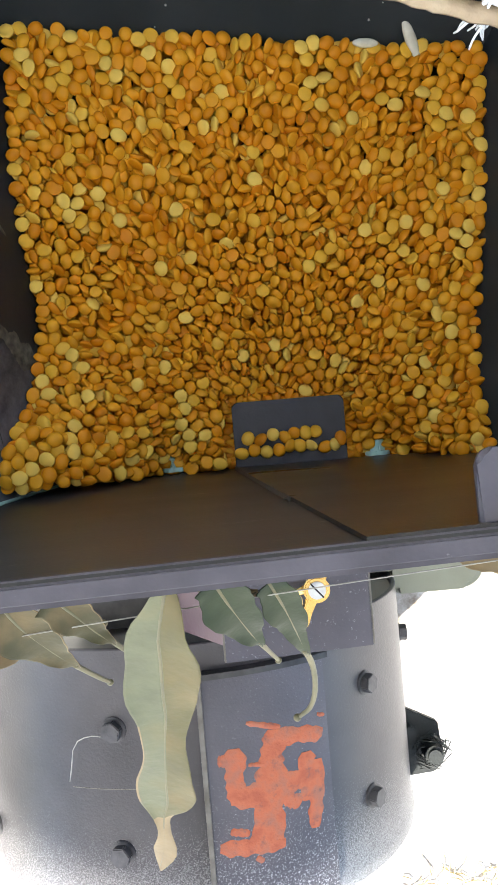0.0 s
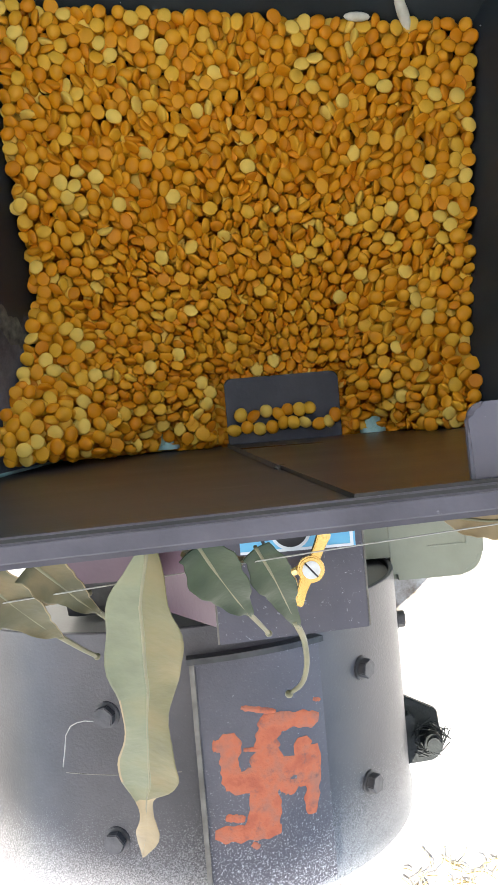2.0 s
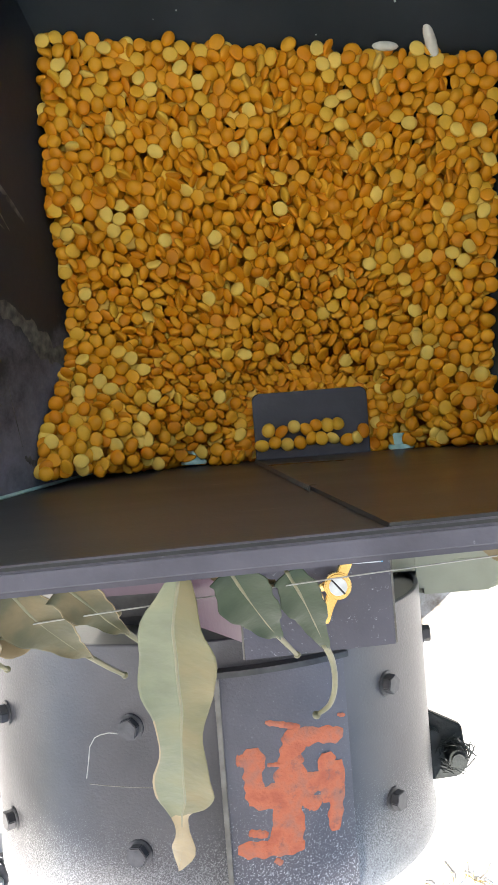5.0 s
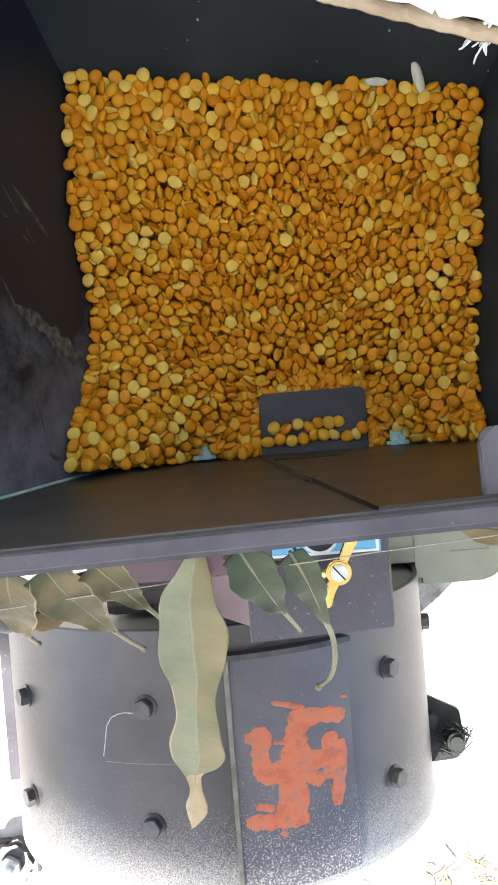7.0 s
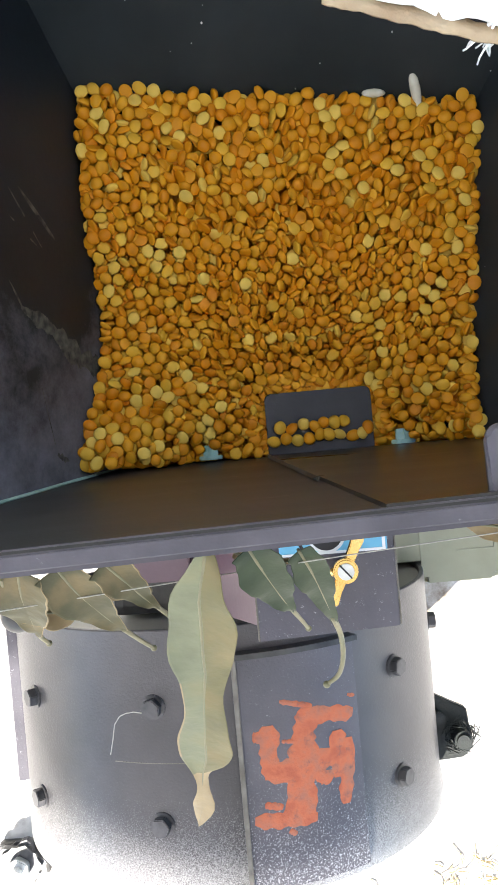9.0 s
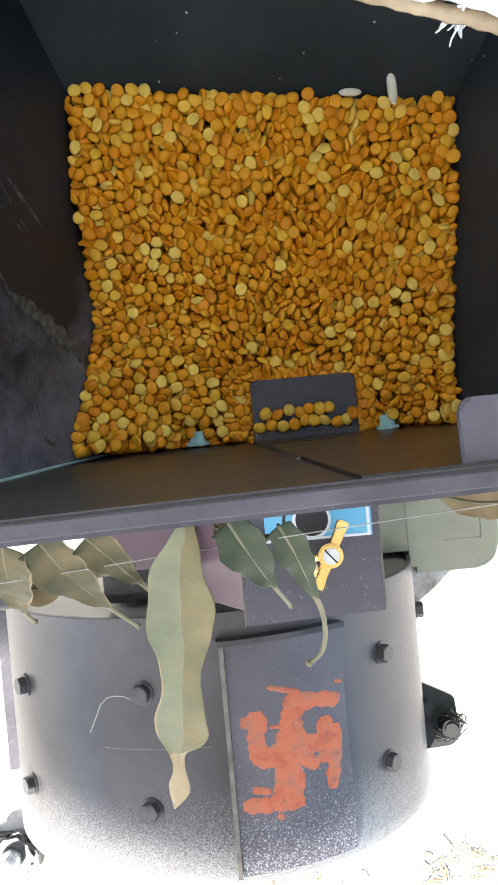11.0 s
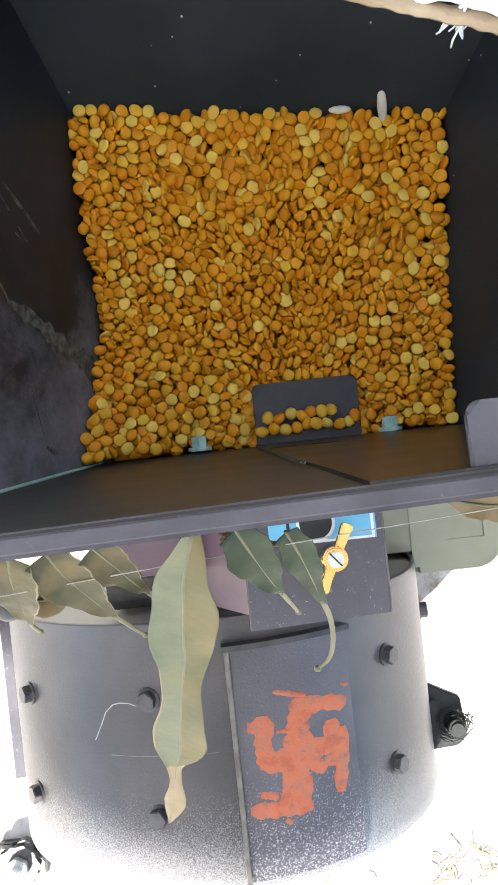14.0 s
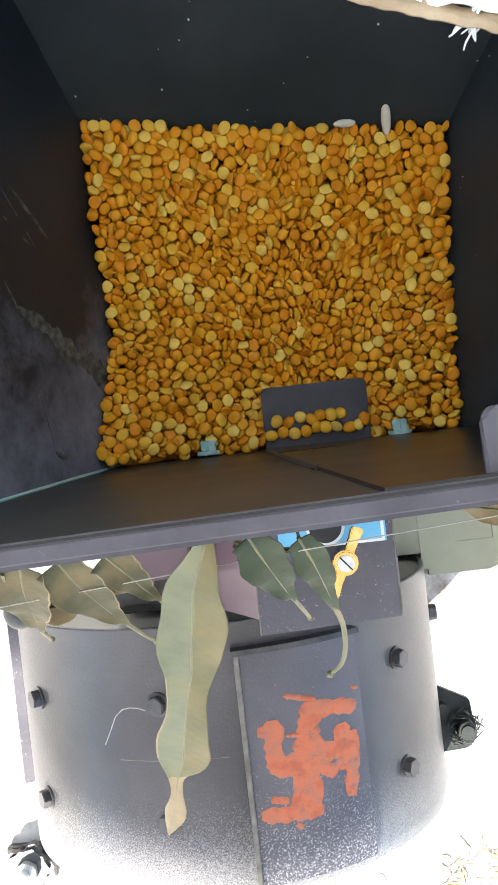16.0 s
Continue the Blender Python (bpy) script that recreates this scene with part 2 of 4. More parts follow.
up = (SLAB_Z - EDGE_A.z) / sun_way.z
edge = EDGE_A + sun_way * up
inward = Vector((-EDGE_DIR.y, EDGE_DIR.x, 0))
c = [edge - EDGE_DIR * 4, edge + EDGE_DIR * 4, edge + EDGE_DIR * 4 + inward * SLAB_DEPTH, edge - EDGE_DIR * 4 + inward * SLAB_DEPTH]
tagged(part("sun_block", hull8(c + [p + Vector((0, 0, 0.12)) for p in c]), M["plaster"]), "whitewashed slab added unseen overhead to block the sun", "roof",
       kind="structure")
# Unseen wall added behind; its grey limits light bounced into the hopper.
w0, w1 = edge - EDGE_DIR * 4 + inward * 4.4, edge + EDGE_DIR * 4 + inward * 4.4
lo = [Vector((p.x, p.y, GROUND)) for p in (w0, w1, w1 + inward * 0.2, w0 + inward * 0.2)]
hi = [Vector((p.x, p.y, SLAB_Z)) for p in lo]
tagged(part("added_wall", hull8(lo + hi), M["wall"]), "unseen grey plastered wall added behind to shape the light", "wall", kind="structure")

# ---- the grain mill ----
MILL_AT = Vector((-0.05, -0.16, GROUND))
MILL_BACK = Matrix.Translation(-MILL_AT)
mill = thing("grain_mill", MILL_AT, "black painted steel grain mill with square hopper and round drum", "grain mill")


def mill_part(name, bm, mat, label="", m=None, smooth=False):
    ob = part(name, bm, mat, mill, label, m, smooth)
    ob.matrix_parent_inverse = MILL_BACK
    return ob


# hopper corners (front left, front right, back right, back left) at three heights
def hopper_corner(k, z):
    if z >= 0:
        s = z / 0.175
        lowc, topc = HOP_MID, HOP_TOP
    else:
        s = -z / 0.075
        lowc, topc = HOP_MID, HOP_LOW
    return Vector((lowc[k][0] + s * (topc[k][0] - lowc[k][0]), lowc[k][1] + s * (topc[k][1] - lowc[k][1]), z))


HOP_MID = [(-0.0870, -0.0055), (0.0680, -0.0055), (0.0745, 0.123), (-0.0805, 0.141)]
HOP_TOP = [(-0.1450, -0.0187), (0.1450, -0.0111), (0.1480, 0.249), (-0.1330, 0.281)]
HOP_LOW = [(-0.0660, -0.0040), (0.0450, -0.0040), (0.0500, 0.075), (-0.0600, 0.090)]
LIP_Z = 0.175


def wall_slab(bm, a, b, zs, thick, clip=(0.0, 1.0)):
    """One wall between corners a and b, from height to height, with its thickness outwards."""
    pa = [hopper_corner(a, z) for z in zs]
    pb = [hopper_corner(b, z) for z in zs]
    pa, pb = [p + (q - p) * clip[0] for p, q in zip(pa, pb)], [p + (q - p) * clip[1] for p, q in zip(pa, pb)]
    out = []
    for p, q in zip(pa, pb):
        d = (q - p).normalized()
        n = Vector((d.y, -d.x, 0)) * thick
        out.append([bm.verts.new(v) for v in (p, q, q + n, p + n)])
    for lo, hi in zip(out, out[1:]):
        for k in range(4):
            bm.faces.new((lo[k], lo[(k + 1) % 4], hi[(k + 1) % 4], hi[k]))
    bm.faces.new(out[0][::-1])
    bm.faces.new(out[-1])
    return bm


fl = [hopper_corner(k, -0.075) for k in range(4)]
hopper = mill_part("hopper", hull8([p + Vector((0, 0, -0.003)) for p in fl] + fl), M["hopper"], "black painted steel hopper with scuffed sloping walls")
# The left wall's paint has its shade and sheen in the colour.
for a, b, name, paint in ((1, 2, "side_wall", "hopper"), (2, 3, "back_wall", "hopper"), (3, 0, "side_wall", "shaded_sheen")):
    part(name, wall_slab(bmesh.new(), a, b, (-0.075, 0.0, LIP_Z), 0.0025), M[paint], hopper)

# front sheet with the outlet slot behind the gate
S0, S1 = 0.4565, 0.7570
bm = bmesh.new()
wall_slab(bm, 0, 1, (-0.075, 0.0, LIP_Z), 0.0025, (0.0, S0))
wall_slab(bm, 0, 1, (-0.075, 0.0, LIP_Z), 0.0025, (S1, 1.0))
wall_slab(bm, 0, 1, (0.0, LIP_Z), 0.0025, (S0, S1))
wall_slab(bm, 0, 1, (-0.075, -0.045), 0.0025, (S0, S1))
front_sheet = part("front_sheet", bm, M["front"], hopper, "worn shiny dark front sheet")

# gate slide on the front sheet: a thin plate with a bright worn edge
def on_front(s, z, proud):
    """A point on the front sheet; s runs across the width that the sliding gate is laid out on."""
    x0, x1 = -0.092 - 0.149 * z, 0.0735 + 0.106 * z
    x = x0 + (x1 - x0) * s
    a, b = hopper_corner(0, z), hopper_corner(1, z)
    y = a.y + (b.y - a.y) * (x - a.x) / (b.x - a.x)
    return Vector((x, y + proud, z))


def slanted(s0, s1, s2, s3, z0, z1, p0, p1):
    lo = [on_front(s0, z0, p0), on_front(s1, z0, p0), on_front(s1, z0, p1), on_front(s0, z0, p1)]
    hi = [on_front(s2, z1, p0), on_front(s3, z1, p0), on_front(s3, z1, p1), on_front(s2, z1, p1)]
    return hull8(lo + hi)


part("gate_slide", slanted(0.452, 0.995, 0.605, 0.995, 0.0055, 0.1745, -0.0006, 0.0012), M["slide"], hopper, "thin shiny dark sliding gate sheet")
part("worn_edge", slanted(0.4498, 0.4515, 0.5468, 0.5485, 0.0055, 0.108, -0.0006, 0.0017), M["edge"], hopper)
bm = bmesh.new()
for dx, dz, r in ((0, 0, 0.0017), (0.0018, -0.0016, 0.0012), (-0.0014, 0.0012, 0.0010)):
    bmesh.ops.create_icosphere(bm, subdivisions=2, radius=r, matrix=Matrix.Translation(on_front(0.553, 0.103, 0.0006) + Vector((dx, 0, dz))) @ Matrix.Diagonal((1.3, 0.55, 1.0, 1)))
part("weld", bm, M["edge"], hopper, "small rough weld bead", smooth=True)
seam_line = [hopper_corner(0, z) + Vector((0.0006, 0.0006, 0)) for z in (-0.012, 0.03, 0.08, 0.13)]
part("seam", rod(seam_line, 0.0007, 6), M["zinc"], hopper, "pale green sealing bead in the corner")
seam_line = [hopper_corner(1, z) + Vector((-0.0006, 0.0006, 0)) for z in (-0.012, 0.03, 0.08, 0.13)]
part("seam", rod(seam_line, 0.0005, 6), M["edge"], hopper)

# gate plate: a dark shelf with rounded corners under which the pulses run out
def rounded_plate(x0, x1, y0, y1, r, thick, z=0.0, bevel=0.0004, n=5):
    bm = bmesh.new()
    pts = [(x0, y0), (x1, y0)]
    for cx, cy, a0 in ((x1 - r, y1 - r, 0), (x0 + r, y1 - r, 90)):
        pts += [(cx + r * math.cos(radians(a0 + 90 * k / n)), cy + r * math.sin(radians(a0 + 90 * k / n))) for k in range(n + 1)]
    lo = [bm.verts.new((x, y, z - thick)) for x, y in pts]
    hi = [bm.verts.new((x, y, z)) for x, y in pts]
    bm.faces.new(lo[::-1])
    bm.faces.new(hi)
    for k in range(len(pts)):
        bm.faces.new((lo[k], lo[(k + 1) % len(pts)], hi[(k + 1) % len(pts)], hi[k]))
    if bevel:
        bmesh.ops.bevel(bm, geom=[e for e in bm.edges if abs(e.verts[0].co.z - e.verts[1].co.z) < 1e-6], offset=bevel, segments=1,
                        affect="EDGES")
    return bm


GATE = (-0.0172, 0.0297, -0.0052, 0.0222)
part("gate_plate", rounded_plate(*GATE, 0.0028, 0.0016, 0.0035), M["gate"], hopper, "matt dark gate shelf with rounded corners")


# bolts
def hex_bolt(name, width, height, mat, parent, m, washer=0.0, label="", inv=None):
    bm = disc(width / 2 / math.cos(math.pi / 6), height, 6, width * 0.05, 0.0008)
    ob = part(name, bm, mat, parent, label, m)
    if inv is not None:
        ob.matrix_parent_inverse = inv
    if washer:
        part("washer", disc(washer, 0.0018, 22, 0.0003, -0.0009), mat, ob)
    return ob


for bx in (-0.043, 0.043):
    hex_bolt("bolt", 0.0066, 0.0048, M["zinc"], mill, pose(bx, -0.0036, 0.0, -90, 0, 0), 0.0054, "pale zinc bolt with washer", MILL_BACK)

# folded lip round the top
lip_thick = 0.0085
for a, b in ((0, 1), (1, 2), (2, 3), (3, 0)):
    p, q = hopper_corner(a, LIP_Z), hopper_corner(b, LIP_Z)
    d = (q - p).normalized()
    n = Vector((d.y, -d.x, 0))
    o = n * (lip_thick if a else lip_thick * 0.72)
    e = d * lip_thick
    lowp = [p - n * 0.0004 - e, q - n * 0.0004 + e, q + o + e, p + o - e]
    bm = hull8([v + Vector((0, 0, -0.004)) for v in lowp] + [v + Vector((0, 0, 0.0015)) for v in lowp])
    bmesh.ops.bevel(bm, geom=bm.edges[:], offset=0.0016, segments=3, affect="EDGES")
    part("lip", bm, M["lip"], hopper, "purplish grey folded hopper lip with chipped paint")

bm = rounded_plate(0.0335, 0.080, -0.0165, 0.0030, 0.0035, 0.0030, 0.1735, 0.0009)
part("tab", bm, M["lip"], hopper, "purplish grey tab folded inwards from the lip")

# scuffs and specks on the hopper walls
def on_left(y, z, lift):
    a, d = hopper_corner(0, z), hopper_corner(3, z)
    s = (y - a.y) / (d.y - a.y)
    return a.lerp(d, s) + Vector((lift, 0, 0))


def wall_scuff(y0, z0, y1, z1, width, seed, n=22):
    rng = random.Random(seed)
    bm = bmesh.new()
    prev = None
    for k in range(n + 1):
        s = k / n
        w = width / 2 * (0.25 + math.sin(math.pi * s) * 0.75)
        y, z = y0 + (y1 - y0) * s, z0 + (z1 - z0) * s
        e0, e1 = (0.9 + 0.7 * noise.noise((k * 0.16, seed * 1.7, q)) + 0.1 * rng.uniform(-1, 1) for q in (0.3, 7.7))
        ps = [(y - w * e0, z), (y - w * 0.3, z), (y + w * 0.3, z), (y + w * e1, z)]
        row = [bm.verts.new(on_left(q[0], q[1], 0.0002 if 0 < i < 3 else 0.00005)) for i, q in enumerate(ps)]
        if prev:
            for i in range(3):
                bm.faces.new((prev[i], prev[i + 1], row[i + 1], row[i]))
        prev = row
    part("scuff", bm, M["scuff"], hopper, "pale scuffed paint", smooth=True)


for k, s in enumerate(((0.1050, 0.060, 0.0900, 0.038, 0.0040), (0.1035, 0.066, 0.0850, 0.047, 0.0020), (0.0930, 0.066, 0.0850, 0.050, 0.0022),
                       (0.0690, 0.068, 0.0590, 0.060, 0.0030), (0.0600, 0.062, 0.0520, 0.038, 0.0070), (0.0540, 0.044, 0.0400, 0.016, 0.0085),
                       (0.0440, 0.022, 0.0340, -0.004, 0.0080), (0.0300, 0.051, 0.0080, 0.044, 0.0008), (0.0040, 0.043, 0.0010, 0.035, 0.0020))):
    wall_scuff(*s[:4], (2.0 if k < 3 else 1.5) * s[4], 60 + k, 40)
rng = random.Random(17)
bm = bmesh.new()
for k in range(70):
    z = rng.uniform(0.0, 0.16)
    if k % 3:
        p = hopper_corner(3, z).lerp(hopper_corner(2, z), rng.random()) + Vector((0, -0.0004, 0))
    else:
        p = hopper_corner(1, z).lerp(hopper_corner(2, z), rng.random()) + Vector((-0.0004, 0, 0))
    r = rng.choice((0.0002, 0.0003, 0.0003, 0.0005))
    bmesh.ops.create_icosphere(bm, subdivisions=1, radius=r, matrix=Matrix.Translation(p))
tagged(part("specks", bm, M["sack"], hopper, "pale specks of flour on the walls"), kind="stuff")

# ---- grinding drum: axis along y ----
DX, DZ, DR, DY0, DY1 = -0.0585, -0.203, 0.139, -0.095, -0.242


def ring_profile(profile, a0=0.0, a1=360.0, n=96):
    """Turns a profile of (radius, y) about the drum's axis. Angles from straight up, clockwise seen from the front."""
    bm = bmesh.new()
    full = abs(a1 - a0) >= 359.9
    steps = n if full else n + 1
    cols = []
    for k in range(steps):
        a = radians(a0 + (a1 - a0) * k / n)
        cols.append([bm.verts.new((DX + r * math.sin(a), y, DZ + r * math.cos(a))) for r, y in profile])
    for k in range(n):
        c0, c1 = cols[k], cols[(k + 1) % steps]
        for i in range(len(profile) - 1):
            bm.faces.new((c0[i], c0[i + 1], c1[i + 1], c1[i]))
    return bm


drum = mill_part("drum", ring_profile([(0.02, DY0 - 0.052), (DR - 0.003, DY0 - 0.052), (DR - 0.003, DY0 + 0.0004), (DR - 0.0024, DY0 + 0.0008),
                                       (DR - 0.0006, DY0 + 0.0007), (DR, DY0), (DR, DY1 + 0.012), (DR + 0.0012, DY1 + 0.010),
                                       (DR + 0.0012, DY1 + 0.002), (DR - 0.001, DY1), (0.02, DY1)]),
                 M["drum"], "dusty dark grey round steel grinding drum", smooth=True)
drum.data.set_sharp_from_angle(angle=radians(35))
part("rear_cover", ring_profile([(0.0005, DY0 - 0.0022), (DR - 0.0035, DY0 - 0.0022), (DR - 0.0035, DY0 - 0.006), (0.0005, DY0 - 0.006)]),
     M["cap"], drum, "grey-brown drum end cap")
part("front_cover", ring_profile([(0.0005, DY1 - 0.004), (DR - 0.008, DY1 - 0.004), (DR - 0.006, DY1 + 0.002), (0.0005, DY1 + 0.002)]),
     M["dark"], drum)


def arc_plate(a0, a1, y0, y1, r0, r1, n=24):
    bm = bmesh.new()
    cols = []
    for k in range(n + 1):
        a = radians(a0 + (a1 - a0) * k / n)
        cols.append([bm.verts.new((DX + r * math.sin(a), y, DZ + r * math.cos(a))) for r, y in ((r0, y0), (r1, y0), (r1, y1), (r0, y1))])
    for c0, c1 in zip(cols, cols[1:]):
        for i in range(4):
            bm.faces.new((c0[i], c0[(i + 1) % 4], c1[(i + 1) % 4], c1[i]))
    bm.faces.new(cols[0])
    bm.faces.new(cols[-1][::-1])
    return bm


def drum_angle(x):
    return math.degrees(math.asin((x - DX) / DR))


PA0, PA1, PY0, PY1 = drum_angle(-0.0445), drum_angle(0.0170), -0.1120, -0.2350
panel = mill_part("access_panel", arc_plate(PA0, PA1, PY0, PY1, DR - 0.002, DR + 0.0042), M["panel"], "speckled dark access panel")
part("edge_strip", arc_plate(PA0 - 1.1, PA0 - 0.1, PY0 + 0.003, PY1, DR - 0.002, DR + 0.0066), M["edge"], panel, "worn bare metal edge strip")
part("top_strip", arc_plate(PA0 - 1.5, PA1 + 0.3, PY0 + 0.0036, PY0 + 0.0006, DR - 0.002, DR + 0.0078), M["dark"], panel)

for bx, by in ((0.0470, -0.1358), (0.0466, -0.1995), (-0.0915, -0.1985), (-0.0912, -0.1352), (-0.1715, -0.1395), (-0.1725, -0.2000),
               (0.0795, -0.1318)):
    a = math.asin(max(-0.999, min(0.999, (bx - DX) / (DR + 0.004))))
    if bx > 0.07:
        a = radians(86)
    hex_bolt("bolt", 0.0096, 0.0048, M["bolt"], mill,
             Matrix.Translation((DX + DR * math.sin(a), by, DZ + DR * math.cos(a))) @ Matrix.Rotation(a, 4, "Y") @ Matrix.Rotation(0.4 + by * 20, 4, "Z"),
             0.0068, "dark hexagon bolt", MILL_BACK)

# vertical flange on the far side, feet under the drum
part("flange", arc_plate(-82, -78.5, DY0 - 0.002, DY1 + 0.03, DR - 0.002, DR + 0.0075, 3), M["box"], drum, "narrow side flange")
for fy in (-0.115, -0.215):
    bm = box((DX - 0.085, fy - 0.012, GROUND), (DX + 0.085, fy + 0.012, DZ - 0.095), 0.003)
    mill_part("foot", bm, M["dark"])

# lug with stud and tangled wire at the drum's side
lug_z = -0.21
bm = bmesh.new()
tri = [(0.060, -0.176), (0.1055, -0.200), (0.1085, -0.228), (0.1015, -0.2345), (0.060, -0.2375)]
lo = [bm.verts.new((x, y, lug_z - 0.006)) for x, y in tri]
hi = [bm.verts.new((x, y, lug_z)) for x, y in tri]
bm.faces.new(lo[::-1])
bm.faces.new(hi)
for k in range(5):
    bm.faces.new((lo[k], lo[(k + 1) % 5], hi[(k + 1) % 5], hi[k]))
bmesh.ops.bevel(bm, geom=bm.edges[:], offset=0.001, segments=2, affect="EDGES")
lug = mill_part("lug", bm, M["lug"], "dark side lug with stud wrapped in wire")
part("stud", disc(0.0065, 0.02, 18, 0.002), M["lug"], lug, m=Matrix.Translation((0.0985, -0.2165, lug_z - 0.002)))
part("nut", disc(0.0052, 0.008, 6, 0.0006), M["lug"], lug, m=Matrix.Translation((0.0845, -0.2035, lug_z)))
rng = random.Random(5)
bm = bmesh.new()
for k in range(26):
    a = rng.uniform(0, 2 * math.pi)
    r0, h = 0.006, rng.uniform(0.003, 0.014)
    pts = []
    for s in range(6):
        rr = r0 + s * rng.uniform(0.0008, 0.0018)
        aa = a + s * rng.uniform(-0.1, 0.34)
        pts.append((0.0985 + rr * math.cos(aa), -0.2165 + rr * math.sin(aa), lug_z + h + 0.002 * math.sin(s * 1.3 + k)))
    w = rod(pts, 0.00042, 5)
    mt = bpy.data.meshes.new("w")
    w.to_mesh(mt)
    w.free()
    bm.from_mesh(mt)
    bpy.data.meshes.remove(mt)
tagged(part("wire_tangle", bm, M["lug"], lug, "tangled dark wire"), kind="stuff")

# ---- feed box between hopper and drum ----
BX0, BX1, BY0, BY1, BZ = -0.0290, 0.0379, -0.0905, -0.0085, -0.020
bm = hull8([(BX0 - 0.032, BY0 + 0.004, DZ + DR - 0.012), (BX1 - 0.004, BY0 + 0.004, DZ + DR - 0.03), (BX1 - 0.004, BY1, DZ + DR - 0.03),
            (BX0 - 0.032, BY1, DZ + DR - 0.012),
            (BX0 + 0.0006, BY0 + 0.004, BZ - 0.0022), (BX1 - 0.004, BY0 + 0.004, BZ - 0.0022), (BX1 - 0.004, BY1, BZ - 0.0022),
            (BX0 + 0.0006, BY1, BZ - 0.0022)], 0.0008)
feed = mill_part("feed_box", bm, M["maroon"], "maroon tinted steel feed box with flared side")
bm = hull8([(BX0, BY0 - 0.0025, BZ - 0.002), (BX1, BY0, BZ - 0.002), (BX1, BY1, BZ - 0.002), (BX0, BY1, BZ - 0.002),
            (BX0, BY0 - 0.0025, BZ), (BX1, BY0, BZ), (BX1, BY1, BZ), (BX0, BY1, BZ)], 0.0004)
top_plate = part("top_plate", bm, M["box"], feed, "scratched dark top plate")
part("edge_line", box((BX0 - 0.0007, BY0 - 0.0022, BZ - 0.004), (BX0 + 0.0002, BY1, BZ + 0.0003), 0.0002), M["edge"], feed)
part("edge_line", box((BX1 - 0.0002, BY0 + 0.0006, BZ - 0.0022), (BX1 + 0.0006, BY1, BZ + 0.0003), 0.0002), M["edge"], feed)
# throat block behind the flared side
part("throat", hull8([(-0.105, -0.072, -0.085), (-0.062, -0.072, -0.085), (-0.062, -0.0085, -0.085), (-0.105, -0.0085, -0.085),
                      (-0.100, -0.066, -0.05), (-0.062, -0.066, -0.05), (-0.062, -0.0085, -0.05), (-0.100, -0.0085, -0.05)], 0.001),
     M["maroon"], feed)
mill_part("bearing_block", box((-0.115, -0.094, -0.30), (0.03, -0.0, -0.105), 0.006), M["dark"], "dark bearing block behind the drum")
mill_part("stand", box((-0.10, -0.002, GROUND), (0.08, 0.14, -0.0785), 0.004), M["dark"], "dark stand under the hopper")

# blue dial label, dark hole as a flat black disc, brass lever
def flat_ring(cx, cy, r0, r1, z, thick=0.0004, a0=0, a1=360, n=36):
    bm = bmesh.new()
    cols = []
    full = a1 - a0 >= 360
    for k in range(n if full else n + 1):
        a = radians(a0 + (a1 - a0) * k / n)
        cols.append([bm.verts.new((cx + r * math.cos(a), cy + r * math.sin(a), zz)) for r, zz in ((r0, z), (r0, z + thick), (r1, z + thick), (r1, z))])
    m_ = len(cols)
    for k in range(n):
        c0, c1 = cols[k], cols[(k + 1) % m_]
        for i in range(4):
            bm.faces.new((c0[i], c0[(i + 1) % 4], c1[(i + 1) % 4], c1[i]))
    return bm


HX, HY = 0.0062, -0.0445
label_plate = mill_part("dial_label", box((-0.0165, -0.0540, BZ), (0.0345, -0.012, BZ + 0.0004)), M["blue"], "sky blue dial label with white border")
for lo, hi in (((0.0322, -0.0540), (0.0336, -0.012)), ((-0.0165, -0.0540), (0.0322, -0.0528))):
    part("border", box((*lo, BZ + 0.0004), (*hi, BZ + 0.0007)), M["white"], label_plate)
part("ring", flat_ring(HX, HY, 0.0078, 0.0092, BZ + 0.0004), M["white"], label_plate)
# Flat black disc: the shade inside the hole is put into its colour.
part("hole_shade", disc(0.0078, 0.0006, 32, 0, BZ + 0.0004), M["black"], label_plate, m=Matrix.Translation((HX, HY, 0)))
part("dial_arc", flat_ring(HX, HY, 0.0125, 0.0140, BZ + 0.0004, a0=150, a1=215), M["black"], label_plate)
part("dial_arc", flat_ring(HX, HY, 0.0125, 0.0134, BZ + 0.0004, a0=20, a1=75), M["black"], label_plate)
for k, (x, y) in enumerate(((0.0238, -0.0385), (0.0262, -0.0372), (-0.0075, -0.043))):
    part("print_bar", box((x, y, BZ + 0.0004), (x + 0.0010, y + 0.004, BZ + 0.0007)), M["black"], label_plate)

LZ = -0.004
lever_at = Vector((0.0125, -0.0595, LZ))
ang = math.atan2(0.0292, 0.0143)
bm = bmesh.new()
prof = [(-0.0165, 0.0026), (-0.0158, 0.0032), (-0.010, 0.0024), (-0.006, 0.0026), (0.0, 0.0030), (0.006, 0.0026), (0.011, 0.0027), (0.0155, 0.0033), (0.0168, 0.0026)]
cols = [[bm.verts.new((x, s * w, z)) for s, z in ((-1, 0), (-0.8, 0.0028), (0.8, 0.0028), (1, 0))] for x, w in prof]
for c0, c1 in zip(cols, cols[1:]):
    for i in range(4):
        bm.faces.new((c0[i], c0[(i + 1) % 4], c1[(i + 1) % 4], c1[i]))
bm.faces.new(cols[0])
bm.faces.new(cols[-1][::-1])
bmesh.ops.bevel(bm, geom=bm.edges[:], offset=0.0004, segments=2, affect="EDGES")
lever = mill_part("lever", bm, M["brass"], "brass regulating lever with a slotted steel screw", Matrix.Translation(lever_at) @ Matrix.Rotation(ang, 4, "Z"))
